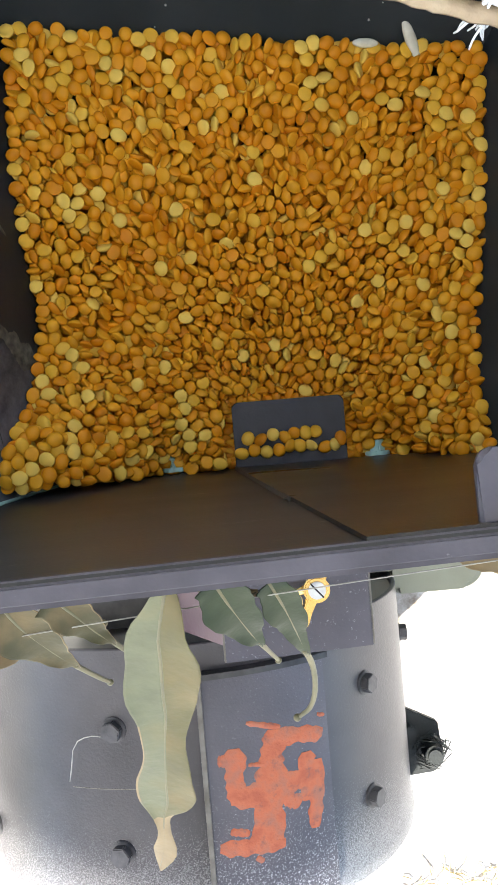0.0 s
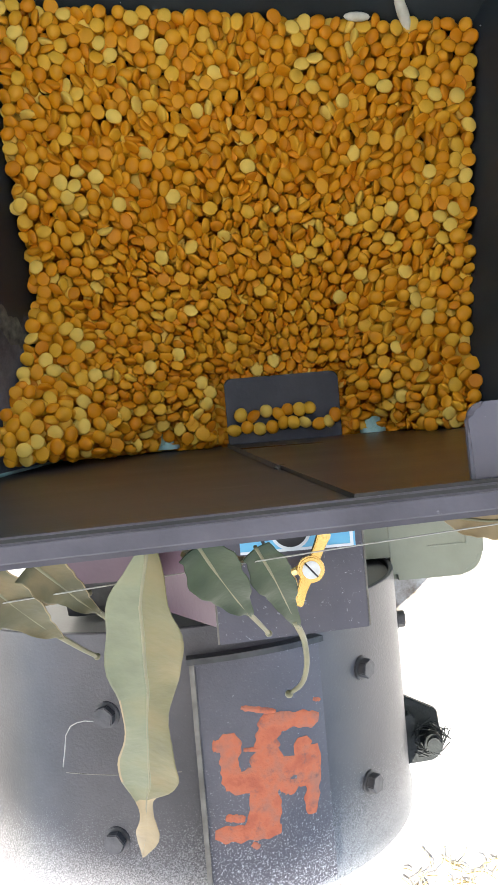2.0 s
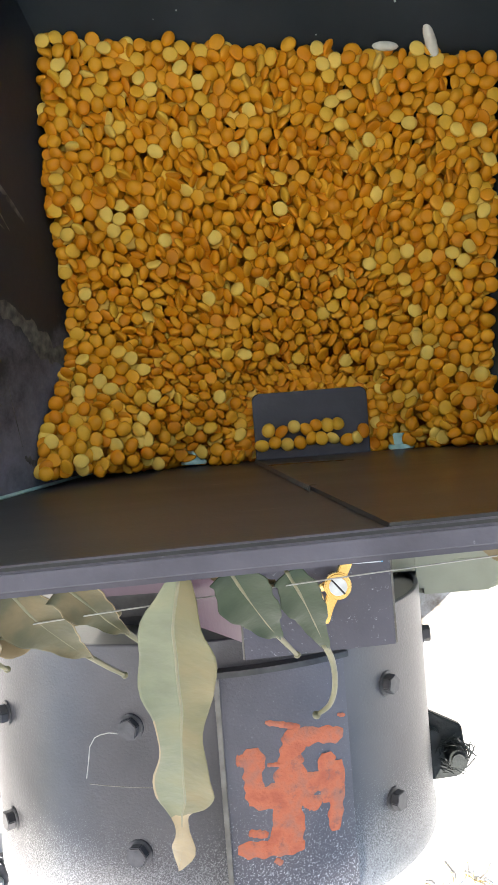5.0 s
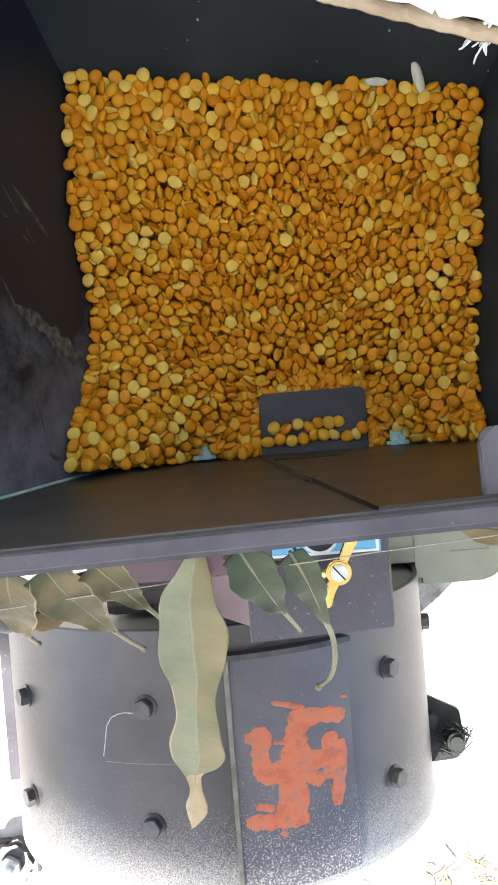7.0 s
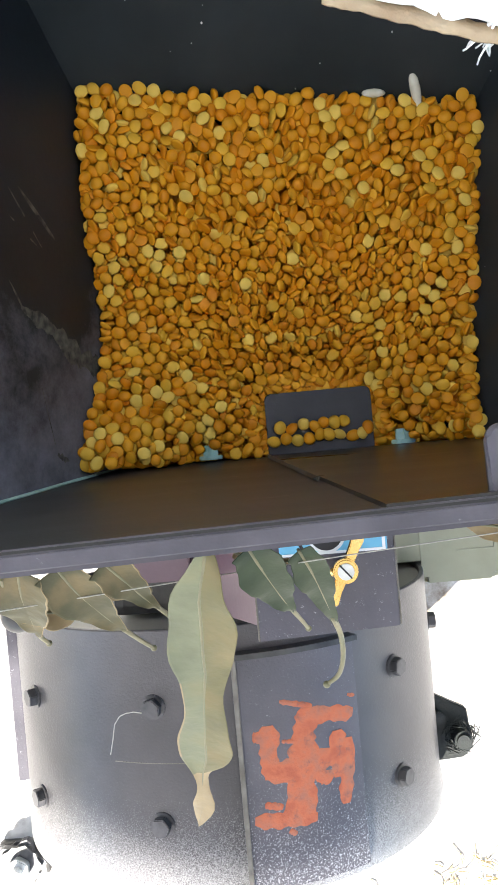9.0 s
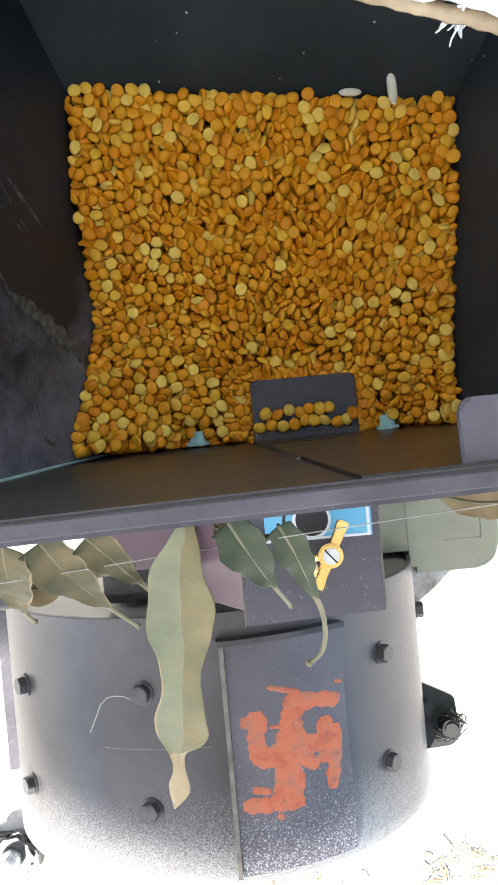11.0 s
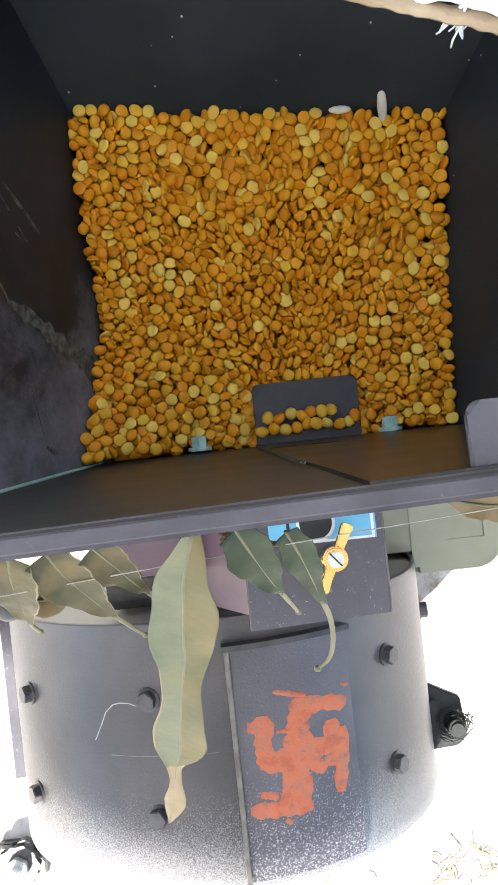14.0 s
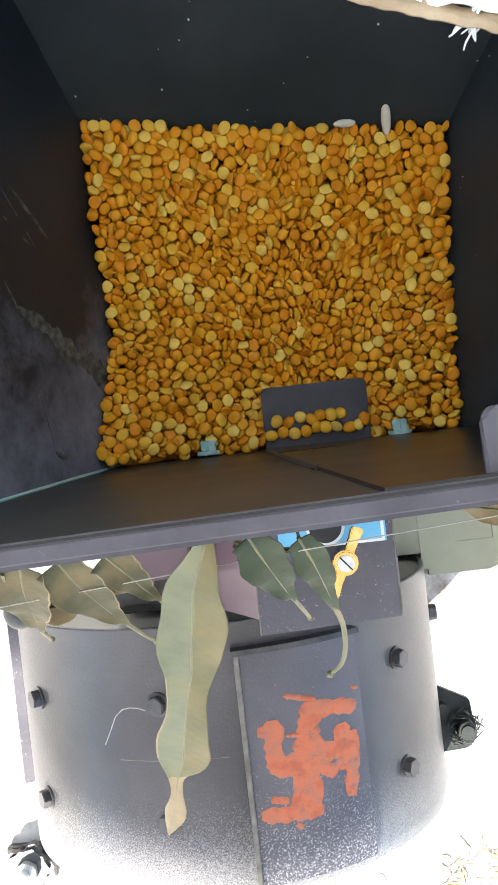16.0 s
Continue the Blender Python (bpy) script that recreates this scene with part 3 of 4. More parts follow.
part("boss", disc(0.0058, 0.0045, 28, 0.0008, 0.0), M["brass"], lever)
part("screw", disc(0.0038, 0.0009, 28, 0.0003, 0.0046), M["steel"], lever)
# Raised black bar whose colour gives the screw slot's shade.
part("slot_shade", box((-0.0040, -0.00035, 0.0054), (0.0040, 0.00035, 0.0058)), M["black"], lever, m=Matrix.Rotation(1.15, 4, "Z"))
part("spindle", disc(0.003, 0.016, 16, 0.0004, -0.016), M["brass"], lever)
part("pointer", rod([(-0.003, 0.004, -0.004), (-0.007, 0.007, -0.007), (-0.009, 0.0035, -0.011), (-0.013, 0.001, -0.0145)], 0.0018, 8), M["brass"], lever)

# painted mark on the panel: broad smeared strokes laid on the curved plate
def on_panel(x, y, lift):
    a = math.asin((x - DX) / DR)
    r = DR + 0.0042 + lift
    return Vector((DX + r * math.sin(a), y, DZ + r * math.cos(a)))


def smear(x0, y0, x1, y1, width, bm, seed, n=34, ragged=0.22, lift=0.0):
    """A brush stroke with ragged sides, as a thin raised skin that follows the plate."""
    rng = random.Random(seed)
    d = Vector((x1 - x0, y1 - y0, 0))
    nrm = Vector((-d.y, d.x, 0)).normalized()
    prev = None
    for k in range(n + 1):
        s = k / n
        c = Vector((x0, y0, 0)) + d * s
        end = min(1.0, 0.55 + 3.2 * min(s, 1 - s))
        wl = width / 2 * end * (1 + 1.7 * ragged * noise.noise((seed * 3.1, k * 0.24, 0.5)) + 0.07 * rng.uniform(-ragged, ragged))
        wr = width / 2 * end * (1 + 1.7 * ragged * noise.noise((seed * 5.7, k * 0.24, 4.5)) + 0.07 * rng.uniform(-ragged, ragged))
        ps = [c - nrm * wr, c - nrm * wr * 0.5, c, c + nrm * wl * 0.5, c + nrm * wl]
        row = [bm.verts.new(on_panel(p.x, p.y, (0.00035 if 0 < i < 4 else 0.00005) + lift)) for i, p in enumerate(ps)]
        if prev:
            for i in range(4):
                bm.faces.new((prev[i], prev[i + 1], row[i + 1], row[i]))
        prev = row


for k, s in enumerate([(-0.0310, -0.1483, -0.0319, -0.1767, 0.0097), (-0.0395, -0.1535, -0.0342, -0.1539, 0.0056),
                       (-0.0106, -0.1425, -0.0139, -0.1633, 0.0116), (-0.0139, -0.1461, 0.0138, -0.1505, 0.0090),
                       (-0.0126, -0.1597, -0.0204, -0.2030, 0.0168), (-0.0342, -0.1738, -0.0111, -0.1725, 0.0116),
                       (-0.0416, -0.1974, -0.0095, -0.2007, 0.0082), (0.0102, -0.1635, 0.0065, -0.1985, 0.0075),
                       (-0.0091, -0.1720, 0.0112, -0.1697, 0.0104), (0.0044, -0.1580, 0.0039, -0.1831, 0.0086),
                       (-0.0243, -0.1365, -0.0076, -0.1420, 0.0030), (-0.0248, -0.1577, -0.0163, -0.1589, 0.0022),
                       (-0.0360, -0.1897, -0.0268, -0.1922, 0.0041), (-0.0078, -0.1781, -0.0006, -0.1838, 0.0075),
                       (0.0115, -0.1405, 0.0155, -0.1420, 0.0019), (-0.0244, -0.2050, -0.0209, -0.2076, 0.0030)]):
    bm = bmesh.new()
    smear(*s, bm, 20 + k, lift=0.00002 * (k % 5))
    part("paint_stroke", bm, M["orange"], panel, "smeared orange paint", smooth=True)
# faint scratch; dusty flour and painted glare along the drum's low rim come from its paint
part("scratch", arc_plate(drum_angle(-0.115), drum_angle(-0.055), -0.1655, -0.1659, DR - 0.001, DR + 0.00012), M["edge"], drum)

# ---- leaves on a thread under the lip ----
def spline(vals, s):
    """A smooth curve through vals, at s from 0 to 1."""
    f = s * (len(vals) - 1)
    i = min(int(f), len(vals) - 2)
    u = f - i
    p0, p1, p2, p3 = vals[max(i - 1, 0)], vals[i], vals[i + 1], vals[min(i + 2, len(vals) - 1)]
    return 0.5 * ((2 * p1) + (p2 - p0) * u + (2 * p0 - 5 * p1 + 4 * p2 - p3) * u * u + (3 * p1 - p0 - 3 * p2 + p3) * u ** 3)


def blade(points, widths, fold, mat, parent, name="blade", curl=0.0, thick=0.0004, label=""):
    """A leaf blade along points with its half widths, folded along the rib, with real thickness."""
    pts = [Vector(p) for p in points]
    # resample smoothly
    n = 44
    bm = bmesh.new()
    rows = []
    for k in range(n + 1):
        s = k / n
        c = spline(pts, s)
        d = (spline(pts, min(1, s + 0.02)) - spline(pts, max(0, s - 0.02))).normalized()
        side = d.cross(Vector((0, 0, 1))).normalized()
        upv = side.cross(d).normalized()
        w = max(0.0003, spline(widths, s))
        row = []
        for j in (-1.0, -0.93, -0.6, -0.06, 0.06, 0.6, 0.93, 1.0):
            wave = curl * math.sin(s * 17 + j * 1.3) * abs(j)
            lift = abs(j) * w * fold + wave + (0.0005 if abs(j) < 0.1 else 0.0)
            row.append(c + side * (j * w * (1 + 0.07 * math.sin(s * 19 + 2.2 * j) + 0.03 * math.sin(s * 47 + j))) + upv * lift)
        rows.append(row)
    top = [[bm.verts.new(p) for p in r] for r in rows]
    low = [[bm.verts.new(p - Vector((0, 0, thick))) for p in r] for r in rows]
    m = len(rows[0])
    for a, b in zip(range(n), range(1, n + 1)):
        for j in range(m - 1):
            bm.faces.new((top[a][j], top[a][j + 1], top[b][j + 1], top[b][j]))
            bm.faces.new((low[a][j], low[b][j], low[b][j + 1], low[a][j + 1]))
        for j in (0, m - 1):
            bm.faces.new((top[a][j], top[b][j], low[b][j], low[a][j]))
    for a in (0, n):
        for j in range(m - 1):
            bm.faces.new((top[a][j], low[a][j], low[a][j + 1], top[a][j + 1]))
    made = part(name, bm, mat, parent, label, smooth=True)
    if mat is M["leaf_old"]:  # dry margins
        made.data.materials.append(M["leaf_dry"])
        for f in made.data.polygons:
            col = {v % m for v in f.vertices}
            f.material_index = 1 if col <= {0, 1} else 0
    if mat is M["leaf"]:  # one half of the blade has yellowed, the margin is dry
        made.data.materials.append(M["leaf_side"])
        made.data.materials.append(M["leaf_dry"])
        for f in made.data.polygons:
            col = {made.data.vertices[v].index % m for v in f.vertices}
            row = min(v % ((n + 1) * m) for v in f.vertices) // m
            f.material_index = 0 if min(col) >= m // 2 - 1 else 1
            if (col <= {m - 2, m - 1} and n * 0.36 < row < n * 0.62) or row >= n * 0.70:
                f.material_index = 2
    rib = [spline(pts, k / 20) + Vector((0, 0, 0.0005)) for k in range(20)]
    part("midrib", rod(rib, 0.00055, 6, 0.4), M["stem"], parent, smooth=True)
    return made


def leaf(at, points, widths, fold, mat, stem, label, curl=0.0006, stem_r=0.0008, name="leaf", tipmat=None):
    at = Vector(at)
    ob = thing(name, at, label, "leaf", "leaves on the thread")
    loc = [Vector(p) - at for p in points]
    if len(points):
        blade(loc, widths, fold, mat, ob, curl=curl)
    if len(stem):
        st = [Vector(p) - at for p in stem]
        curve = [spline(st, k / 16) for k in range(17)]
        part("stalk", rod(curve, stem_r, 8, 0.75), M["stem"], ob, smooth=True)
        bm = bmesh.new()
        bmesh.ops.create_icosphere(bm, subdivisions=2, radius=stem_r * 1.35, matrix=Matrix.Translation(curve[-1]))
        part("stalk_end", bm, M["stem"], ob, smooth=True)
    return ob


LEAF_AT = Vector((-0.0363, -0.0215, 0.156))
big_leaf = leaf(LEAF_AT,
                [(-0.0350, -0.0216, 0.1605), (-0.0372, -0.0290, 0.1540), (-0.0402, -0.0375, 0.1455), (-0.0418, -0.0480, 0.1350), (-0.0437, -0.0583, 0.1247), (-0.0450, -0.0675, 0.1150),
                 (-0.0478, -0.0785, 0.1045), (-0.0502, -0.0900, 0.0930), (-0.0524, -0.1010, 0.0820), (-0.0540, -0.1105, 0.0725), (-0.0575, -0.1205, 0.0620),
                 (-0.0592, -0.1290, 0.0540), (-0.0614, -0.1400, 0.0430), (-0.0650, -0.1500, 0.0330), (-0.0675, -0.1580, 0.0250)],
                [0.0014, 0.0050, 0.0083, 0.0096, 0.0094, 0.0078, 0.0064, 0.0079, 0.0093, 0.0084, 0.0028, 0.0024, 0.0044, 0.0024, 0.0003], 0.20, M["leaf"],
                [(-0.0362, -0.0212, 0.1590), (-0.0356, -0.0214, 0.1600), (-0.0350, -0.0216, 0.1605)], "long drying green mango leaf hanging from the thread", curl=0.0016)
leaf((-0.0223, -0.026, 0.148), [(-0.0250, -0.0240, 0.150), (-0.0215, -0.0320, 0.143), (-0.0170, -0.0420, 0.131), (-0.0140, -0.0480, 0.123)],
     [0.0050, 0.0066, 0.0034, 0.0006], 0.4, M["leaf_dark"], [(-0.0150, -0.0460, 0.1255), (-0.0118, -0.0530, 0.112), (-0.0092, -0.0590, 0.100)],
     "dark green folded mango leaf with a long stalk")
leaf((-0.0090, -0.028, 0.140), [(-0.0115, -0.0270, 0.142), (-0.0080, -0.0350, 0.134), (-0.0045, -0.0450, 0.122), (-0.0010, -0.0560, 0.108)],
     [0.0038, 0.0052, 0.0030, 0.0008], 0.4, M["leaf_dark"],
     [(-0.0020, -0.0530, 0.1115), (0.0010, -0.0620, 0.099), (0.0018, -0.0720, 0.090), (0.0002, -0.0800, 0.083), (-0.0040, -0.0840, 0.080)],
     "dark green mango leaf with a curling stalk", stem_r=0.0010)
leaf((-0.0720, -0.026, 0.148), [(-0.0760, -0.0250, 0.150), (-0.0725, -0.0340, 0.142), (-0.0680, -0.0440, 0.129), (-0.0650, -0.0510, 0.118)],
     [0.0060, 0.0072, 0.0034, 0.0006], 0.4, M["leaf_old"], [(-0.0655, -0.0495, 0.1205), (-0.0625, -0.0570, 0.107), (-0.0603, -0.0618, 0.098)],
     "folded grey-green mango leaf with a thin stalk")
leaf((-0.0880, -0.026, 0.150), [(-0.0860, -0.0250, 0.150), (-0.0880, -0.0340, 0.142), (-0.0900, -0.0440, 0.128), (-0.0915, -0.0500, 0.119)],
     [0.0070, 0.0080, 0.0036, 0.0006], 0.4, M["leaf_old"], [(-0.0912, -0.0490, 0.1205), (-0.0930, -0.0530, 0.110), (-0.0935, -0.0565, 0.102)],
     "folded olive green mango leaf")
leaf((-0.0800, -0.0290, 0.135), [(-0.0930, -0.0400, 0.128), (-0.0830, -0.0415, 0.127), (-0.0730, -0.0370, 0.130), (-0.0620, -0.0390, 0.126)],
     [0.0035, 0.0050, 0.0035, 0.0008], 0.2, M["leaf_dry"], [(-0.0640, -0.0388, 0.1265), (-0.0560, -0.0380, 0.124)], "dried tan leaf curled among the green ones")
leaf((-0.0230, -0.026, 0.142), [(-0.0290, -0.0260, 0.142), (-0.0240, -0.0300, 0.137), (-0.0190, -0.0320, 0.134), (-0.0140, -0.0310, 0.134)],
     [0.0015, 0.0036, 0.0030, 0.0006], 0.2, M["leaf_dry"], [(-0.0290, -0.0255, 0.1425), (-0.0310, -0.0240, 0.144)], "small dried tan leaf")
leaf((0.0520, -0.024, 0.145), [(0.0330, -0.0225, 0.140), (0.0420, -0.0255, 0.137), (0.0520, -0.0265, 0.136), (0.0640, -0.0225, 0.138)],
     [0.0006, 0.0040, 0.0045, 0.0008], 0.2, M["leaf_dry"], [(0.0640, -0.0225, 0.1385), (0.0690, -0.0200, 0.142)], "dried tan leaf beside the olive cover")

leaf((-0.0600, -0.026, 0.148), [(-0.0640, -0.0250, 0.148), (-0.0600, -0.0310, 0.142), (-0.0560, -0.0380, 0.134), (-0.0530, -0.0430, 0.127)],
     [0.0050, 0.0052, 0.0026, 0.0006], 0.4, M["leaf_old"], [(-0.0535, -0.0420, 0.128), (-0.0510, -0.0480, 0.118), (-0.0500, -0.0520, 0.112)],
     "narrow olive brown mango leaf")
berry = thing("berry", (-0.0985, -0.0440, 0.115), "small dark round berry hanging among the leaves", "berry")
bm = bmesh.new()
bmesh.ops.create_uvsphere(bm, u_segments=20, v_segments=14, radius=0.0054)
for v in bm.verts:
    v.co.z *= 0.94
part("fruit", bm, M["dark"], berry, smooth=True)
part("stalk", rod([(0, 0.003, 0.004), (0.003, 0.008, 0.016), (0.006, 0.012, 0.028), (0.008, 0.017, 0.036)], 0.0005, 6), M["stem"], berry)

def sag(a, b, depth, n=24):
    a, b = Vector(a), Vector(b)
    return [a.lerp(b, k / n) - Vector((0, 0, depth * 4 * (k / n) * (1 - k / n))) for k in range(n + 1)]


tagged(part("thread", rod(sag((-0.118, -0.0385, 0.146), (0.098, -0.0232, 0.146), 0.006), 0.00018, 6), M["thread"]), "thin white cotton thread carrying the leaves", "thread")
THREAD_AT = Vector((-0.0955, -0.1354, -0.0600))
loose_thread = tagged(part("loose_thread", rod([(0, 0, 0), (-0.0045, 0.0004, -0.0010), (-0.0090, -0.0010, -0.0035), (-0.0130, -0.0035, -0.0065), (-0.0165, -0.0090, -0.0095),
                                                (-0.0180, -0.0170, -0.0110), (-0.0200, -0.0260, -0.0125)], 0.0003, 6), M["thread"], m=Matrix.Translation(THREAD_AT)),
                      "loose white thread caught on a bolt", "thread")

# ---- white sack hem over the hopper's back corner ----
sack = thing("sack", (0.06, 0.16, 0.178), "white woven sack with a frayed brown hem over the hopper edge", "sack")
bm = bmesh.new()
rows = []
for i in range(33):
    s = i / 32
    x, y = 0.004 + 0.085 * s, 0.1010 - 0.030 * s
    row = []
    for j in range(13):
        a = j / 12
        wob = 0.0014 * noise.noise((s * 9, a * 4, 2.0)) + 0.0006 * noise.noise((s * 40, a * 12, 5.0))
        yy = y + 0.205 * a + wob + (0.0005 * math.sin(s * 31) if j == 0 else 0)
        zz = 0.186 + 0.022 * math.sin(a * 2.6) + 2.5 * wob - 0.012 * max(0, a - 0.8)
        row.append(bm.verts.new((x - 0.06 + 0.02 * a, yy - 0.16, zz - 0.178)))
    rows.append(row)
for r0, r1 in zip(rows, rows[1:]):
    for j in range(12):
        bm.faces.new((r0[j], r0[j + 1], r1[j + 1], r1[j]))
cloth = part("cloth", bm, M["sack"], sack, smooth=True)
sol = cloth.modifiers.new("thickness", "SOLIDIFY")
sol.thickness = 0.0014
bm = bmesh.new()
prev = None
for i in range(65):
    s = i / 64
    x, y = 0.003 + 0.087 * s - 0.06, 0.1004 - 0.030 * s - 0.16 + 0.0007 * noise.noise((s * 25, 3, 1)) + 0.0004 * noise.noise((s * 90, 7, 1))
    row = [bm.verts.new((x, y + dy, 0.0050 + dz)) for dy, dz in ((-0.0020, 0.0), (-0.0022, 0.0010), (0.0016, 0.0018), (0.0016, 0.0))]
    if prev:
        for k in range(4):
            bm.faces.new((prev[k], prev[(k + 1) % 4], row[(k + 1) % 4], row[k]))
    prev = row
part("hem", bm, M["hem"], sack, "frayed brown hem", smooth=True)
rng = random.Random(31)
for k in range(11):
    x0, y0 = -0.0200 + rng.uniform(-0.0012, 0.0022), -0.0700 + rng.uniform(-0.0006, 0.0006)
    pts = [Vector((x0, y0, 0.008))]
    for s in range(5):
        pts.append(pts[-1] + Vector((rng.uniform(-0.0012, 0.0009), rng.uniform(-0.0010, 0.0004), -rng.uniform(0.0015, 0.0034))))
    part("fray", rod(pts, 0.00042, 6, 0.5), M["sack"], sack)

# ---- olive cover, clamp, straw on the ground ----
def rounded_box(x0, x1, y0, y1, z0, z1, r, n=8, rl=0.0045):
    bm = bmesh.new()
    pts = []
    for cx, cy, a0, q in ((x1 - r, y1 - r, 0, r), (x0 + rl, y1 - rl, 90, rl), (x0 + rl, y0 + rl, 180, rl), (x1 - r, y0 + r, 270, r)):
        pts += [(cx + q * math.cos(radians(a0 + 90 * k / n)), cy + q * math.sin(radians(a0 + 90 * k / n))) for k in range(n + 1)]
    lo = [bm.verts.new((x, y, z0)) for x, y in pts]
    hi = [bm.verts.new((x, y, z1)) for x, y in pts]
    bm.faces.new(lo[::-1])
    bm.faces.new(hi)
    for k in range(len(pts)):
        bm.faces.new((lo[k], lo[(k + 1) % len(pts)], hi[(k + 1) % len(pts)], hi[k]))
    bmesh.ops.bevel(bm, geom=[e for e in bm.edges if abs(e.verts[0].co.z - e.verts[1].co.z) < 1e-6], offset=0.004, segments=3, affect="EDGES")
    return bm


cover = thing("machine_cover", (0.11, -0.04, GROUND), "olive painted sheet metal cover with rounded corners beside the drum", "cover")
part("shell", rounded_box(-0.029, 0.0335, -0.0680, 0.05, 0.0, 0.17, 0.015), M["olive"], cover)
part("side_shell", box((-0.068, -0.0525, 0.0), (-0.0285, 0.05, 0.1695), 0.001), M["olive"], cover)
part("rib", box((0.0215, -0.047, 0.1692), (0.0228, -0.020, 0.1708), 0.0004), M["olive"], cover)
part("rib", box((-0.004, -0.0475, 0.1692), (0.0215, -0.0463, 0.1706), 0.0004), M["olive"], cover)

clamp = thing("clamp", (-0.268, -0.358, GROUND), "oily dark steel clamp with a threaded stud and lobed nut", "clamp")
part("base", box((-0.022, -0.015, 0.0), (0.022, 0.015, 0.010), 0.003), M["dark"], clamp)
bm = bmesh.new()
cnt = 30
lo, hi = [], []
for k in range(cnt):
    a = 2 * math.pi * k / cnt
    r = 0.019 + 0.004 * math.cos(5 * a)
    lo.append(bm.verts.new((r * math.cos(a), r * math.sin(a), 0.010)))
    hi.append(bm.verts.new((r * math.cos(a), r * math.sin(a), 0.024)))
bm.faces.new(lo[::-1])
bm.faces.new(hi)
for k in range(cnt):
    bm.faces.new((lo[k], lo[(k + 1) % cnt], hi[(k + 1) % cnt], hi[k]))
bmesh.ops.bevel(bm, geom=[e for e in bm.edges if abs(e.verts[0].co.z - e.verts[1].co.z) < 1e-6], offset=0.003, segments=2, affect="EDGES")
part("lobed_nut", bm, M["bolt"], clamp)
part("stud", disc(0.005, 0.030, 18, 0.001, 0.010), M["steel"], clamp)
part("hex_nut", disc(0.0105, 0.008, 6, 0.001, 0.024), M["steel"], clamp)

rng = random.Random(11)
bm = bmesh.new()
for k in range(260):
    x, y = rng.uniform(0.10, 0.34), -0.395 - abs(rng.gauss(0, 0.025))
    if k % 4 == 0:
        x, y = rng.uniform(-0.25, 0.05), -0.41 - abs(rng.gauss(0, 0.025))
    a, l = rng.uniform(0, math.pi), rng.uniform(0.006, 0.022)
    z = GROUND + 0.0022 + rng.uniform(0, 0.0015)
    w = rod([(x, y, z), (x + l / 2 * math.cos(a), y + l / 2 * math.sin(a), z + 0.001), (x + l * math.cos(a + 0.2), y + l * math.sin(a + 0.2), z)], 0.0007, 4)
    mt = bpy.data.meshes.new("w")
    w.to_mesh(mt)
    w.free()
    bm.from_mesh(mt)
    bpy.data.meshes.remove(mt)
tagged(part("straw", bm, M["straw"]), "scattered bits of dry straw on the ground", "straw", kind="stuff")

# ---- split chickpeas ----
HEAP_AT = Vector((-0.006, 0.07, -0.07))
heap = thing("split_chickpeas", HEAP_AT, "heap of yellow and orange split chickpeas sinking in the hopper", "split chickpeas", kind="stuff")


def pulse_mesh(name, a, b, c, flat, mat):
    """Half a chickpea: a domed oval with a flatter, slightly hollow side."""
    bm = bmesh.new()
    bmesh.ops.create_uvsphere(bm, u_segments=14, v_segments=9, radius=1.0)
    for v in bm.verts:
        x, y, z = v.co
        if z < 0:
            z *= flat
        v.co = (a * x * (1 + 0.06 * x), b * y, c * z + 0.05 * c * x * x)
    me = bpy.data.meshes.new(name)
    bm.to_mesh(me)
    bm.free()
    me.materials.append(mat)
    for p in me.polygons:
        p.use_smooth = True
    return me


PULSES = [pulse_mesh("split_chickpea", 0.0030 * k, 0.0027 * q, 0.0021, f, M["pulse"])
          for k, q, f in ((1, 1, 0.3), (1.08, 0.97, 0.35), (0.94, 1.04, 0.25), (1.02, 0.9, 0.5), (0.88, 0.95, 0.35), (1.1, 1.1, 0.3))]

PALE = [pulse_mesh("split_chickpea", 0.0031 * k, 0.0028 * q, 0.0020, 0.45, M["pulse_pale"]) for k, q in ((1, 1), (1.05, 0.92), (0.94, 1.0))]

SINK = (0.006, 0.008)
ZLOW = -0.005


def heap_level(t):
    """Height of the heap along the walls; it falls as the hopper empties."""
    return float(np.interp(t, (0, 3.5, 8, 12.5, 16), (0.0365, 0.0325, 0.0245, 0.0163, 0.0085)))


def heap_height(x, y, t):
    """The surface: a funnel round the outlet, a trough along one side wall, and banks left standing in the front corners."""
    d = math.hypot(x - 0.006, y - 0.018)
    g = 0.35 * (1 - math.exp(-d / 0.05)) + 0.65 * (1 - math.exp(-((d / 0.062) ** 2)))
    for bx in (-0.043, 0.043):
        g *= 1 - 0.75 * math.exp(-((x - bx) ** 2 + (y + 0.003) ** 2) / 0.011 ** 2)
    trough = 0.0115 * math.exp(-((y - 0.060) / 0.032) ** 2) * max(0.0, min(1.0, (-0.015 - x) / 0.06))
    bank = math.exp(-(max(0.0, y) / 0.022) ** 2) * (0.016 * max(0.0, min(1.0, (-0.055 - x) / 0.03)) + 0.006 * max(0.0, min(1.0, (x - 0.045) / 0.025)))
    return ZLOW + (heap_level(t) - ZLOW) * g - trough + bank * (1 - t / 26)


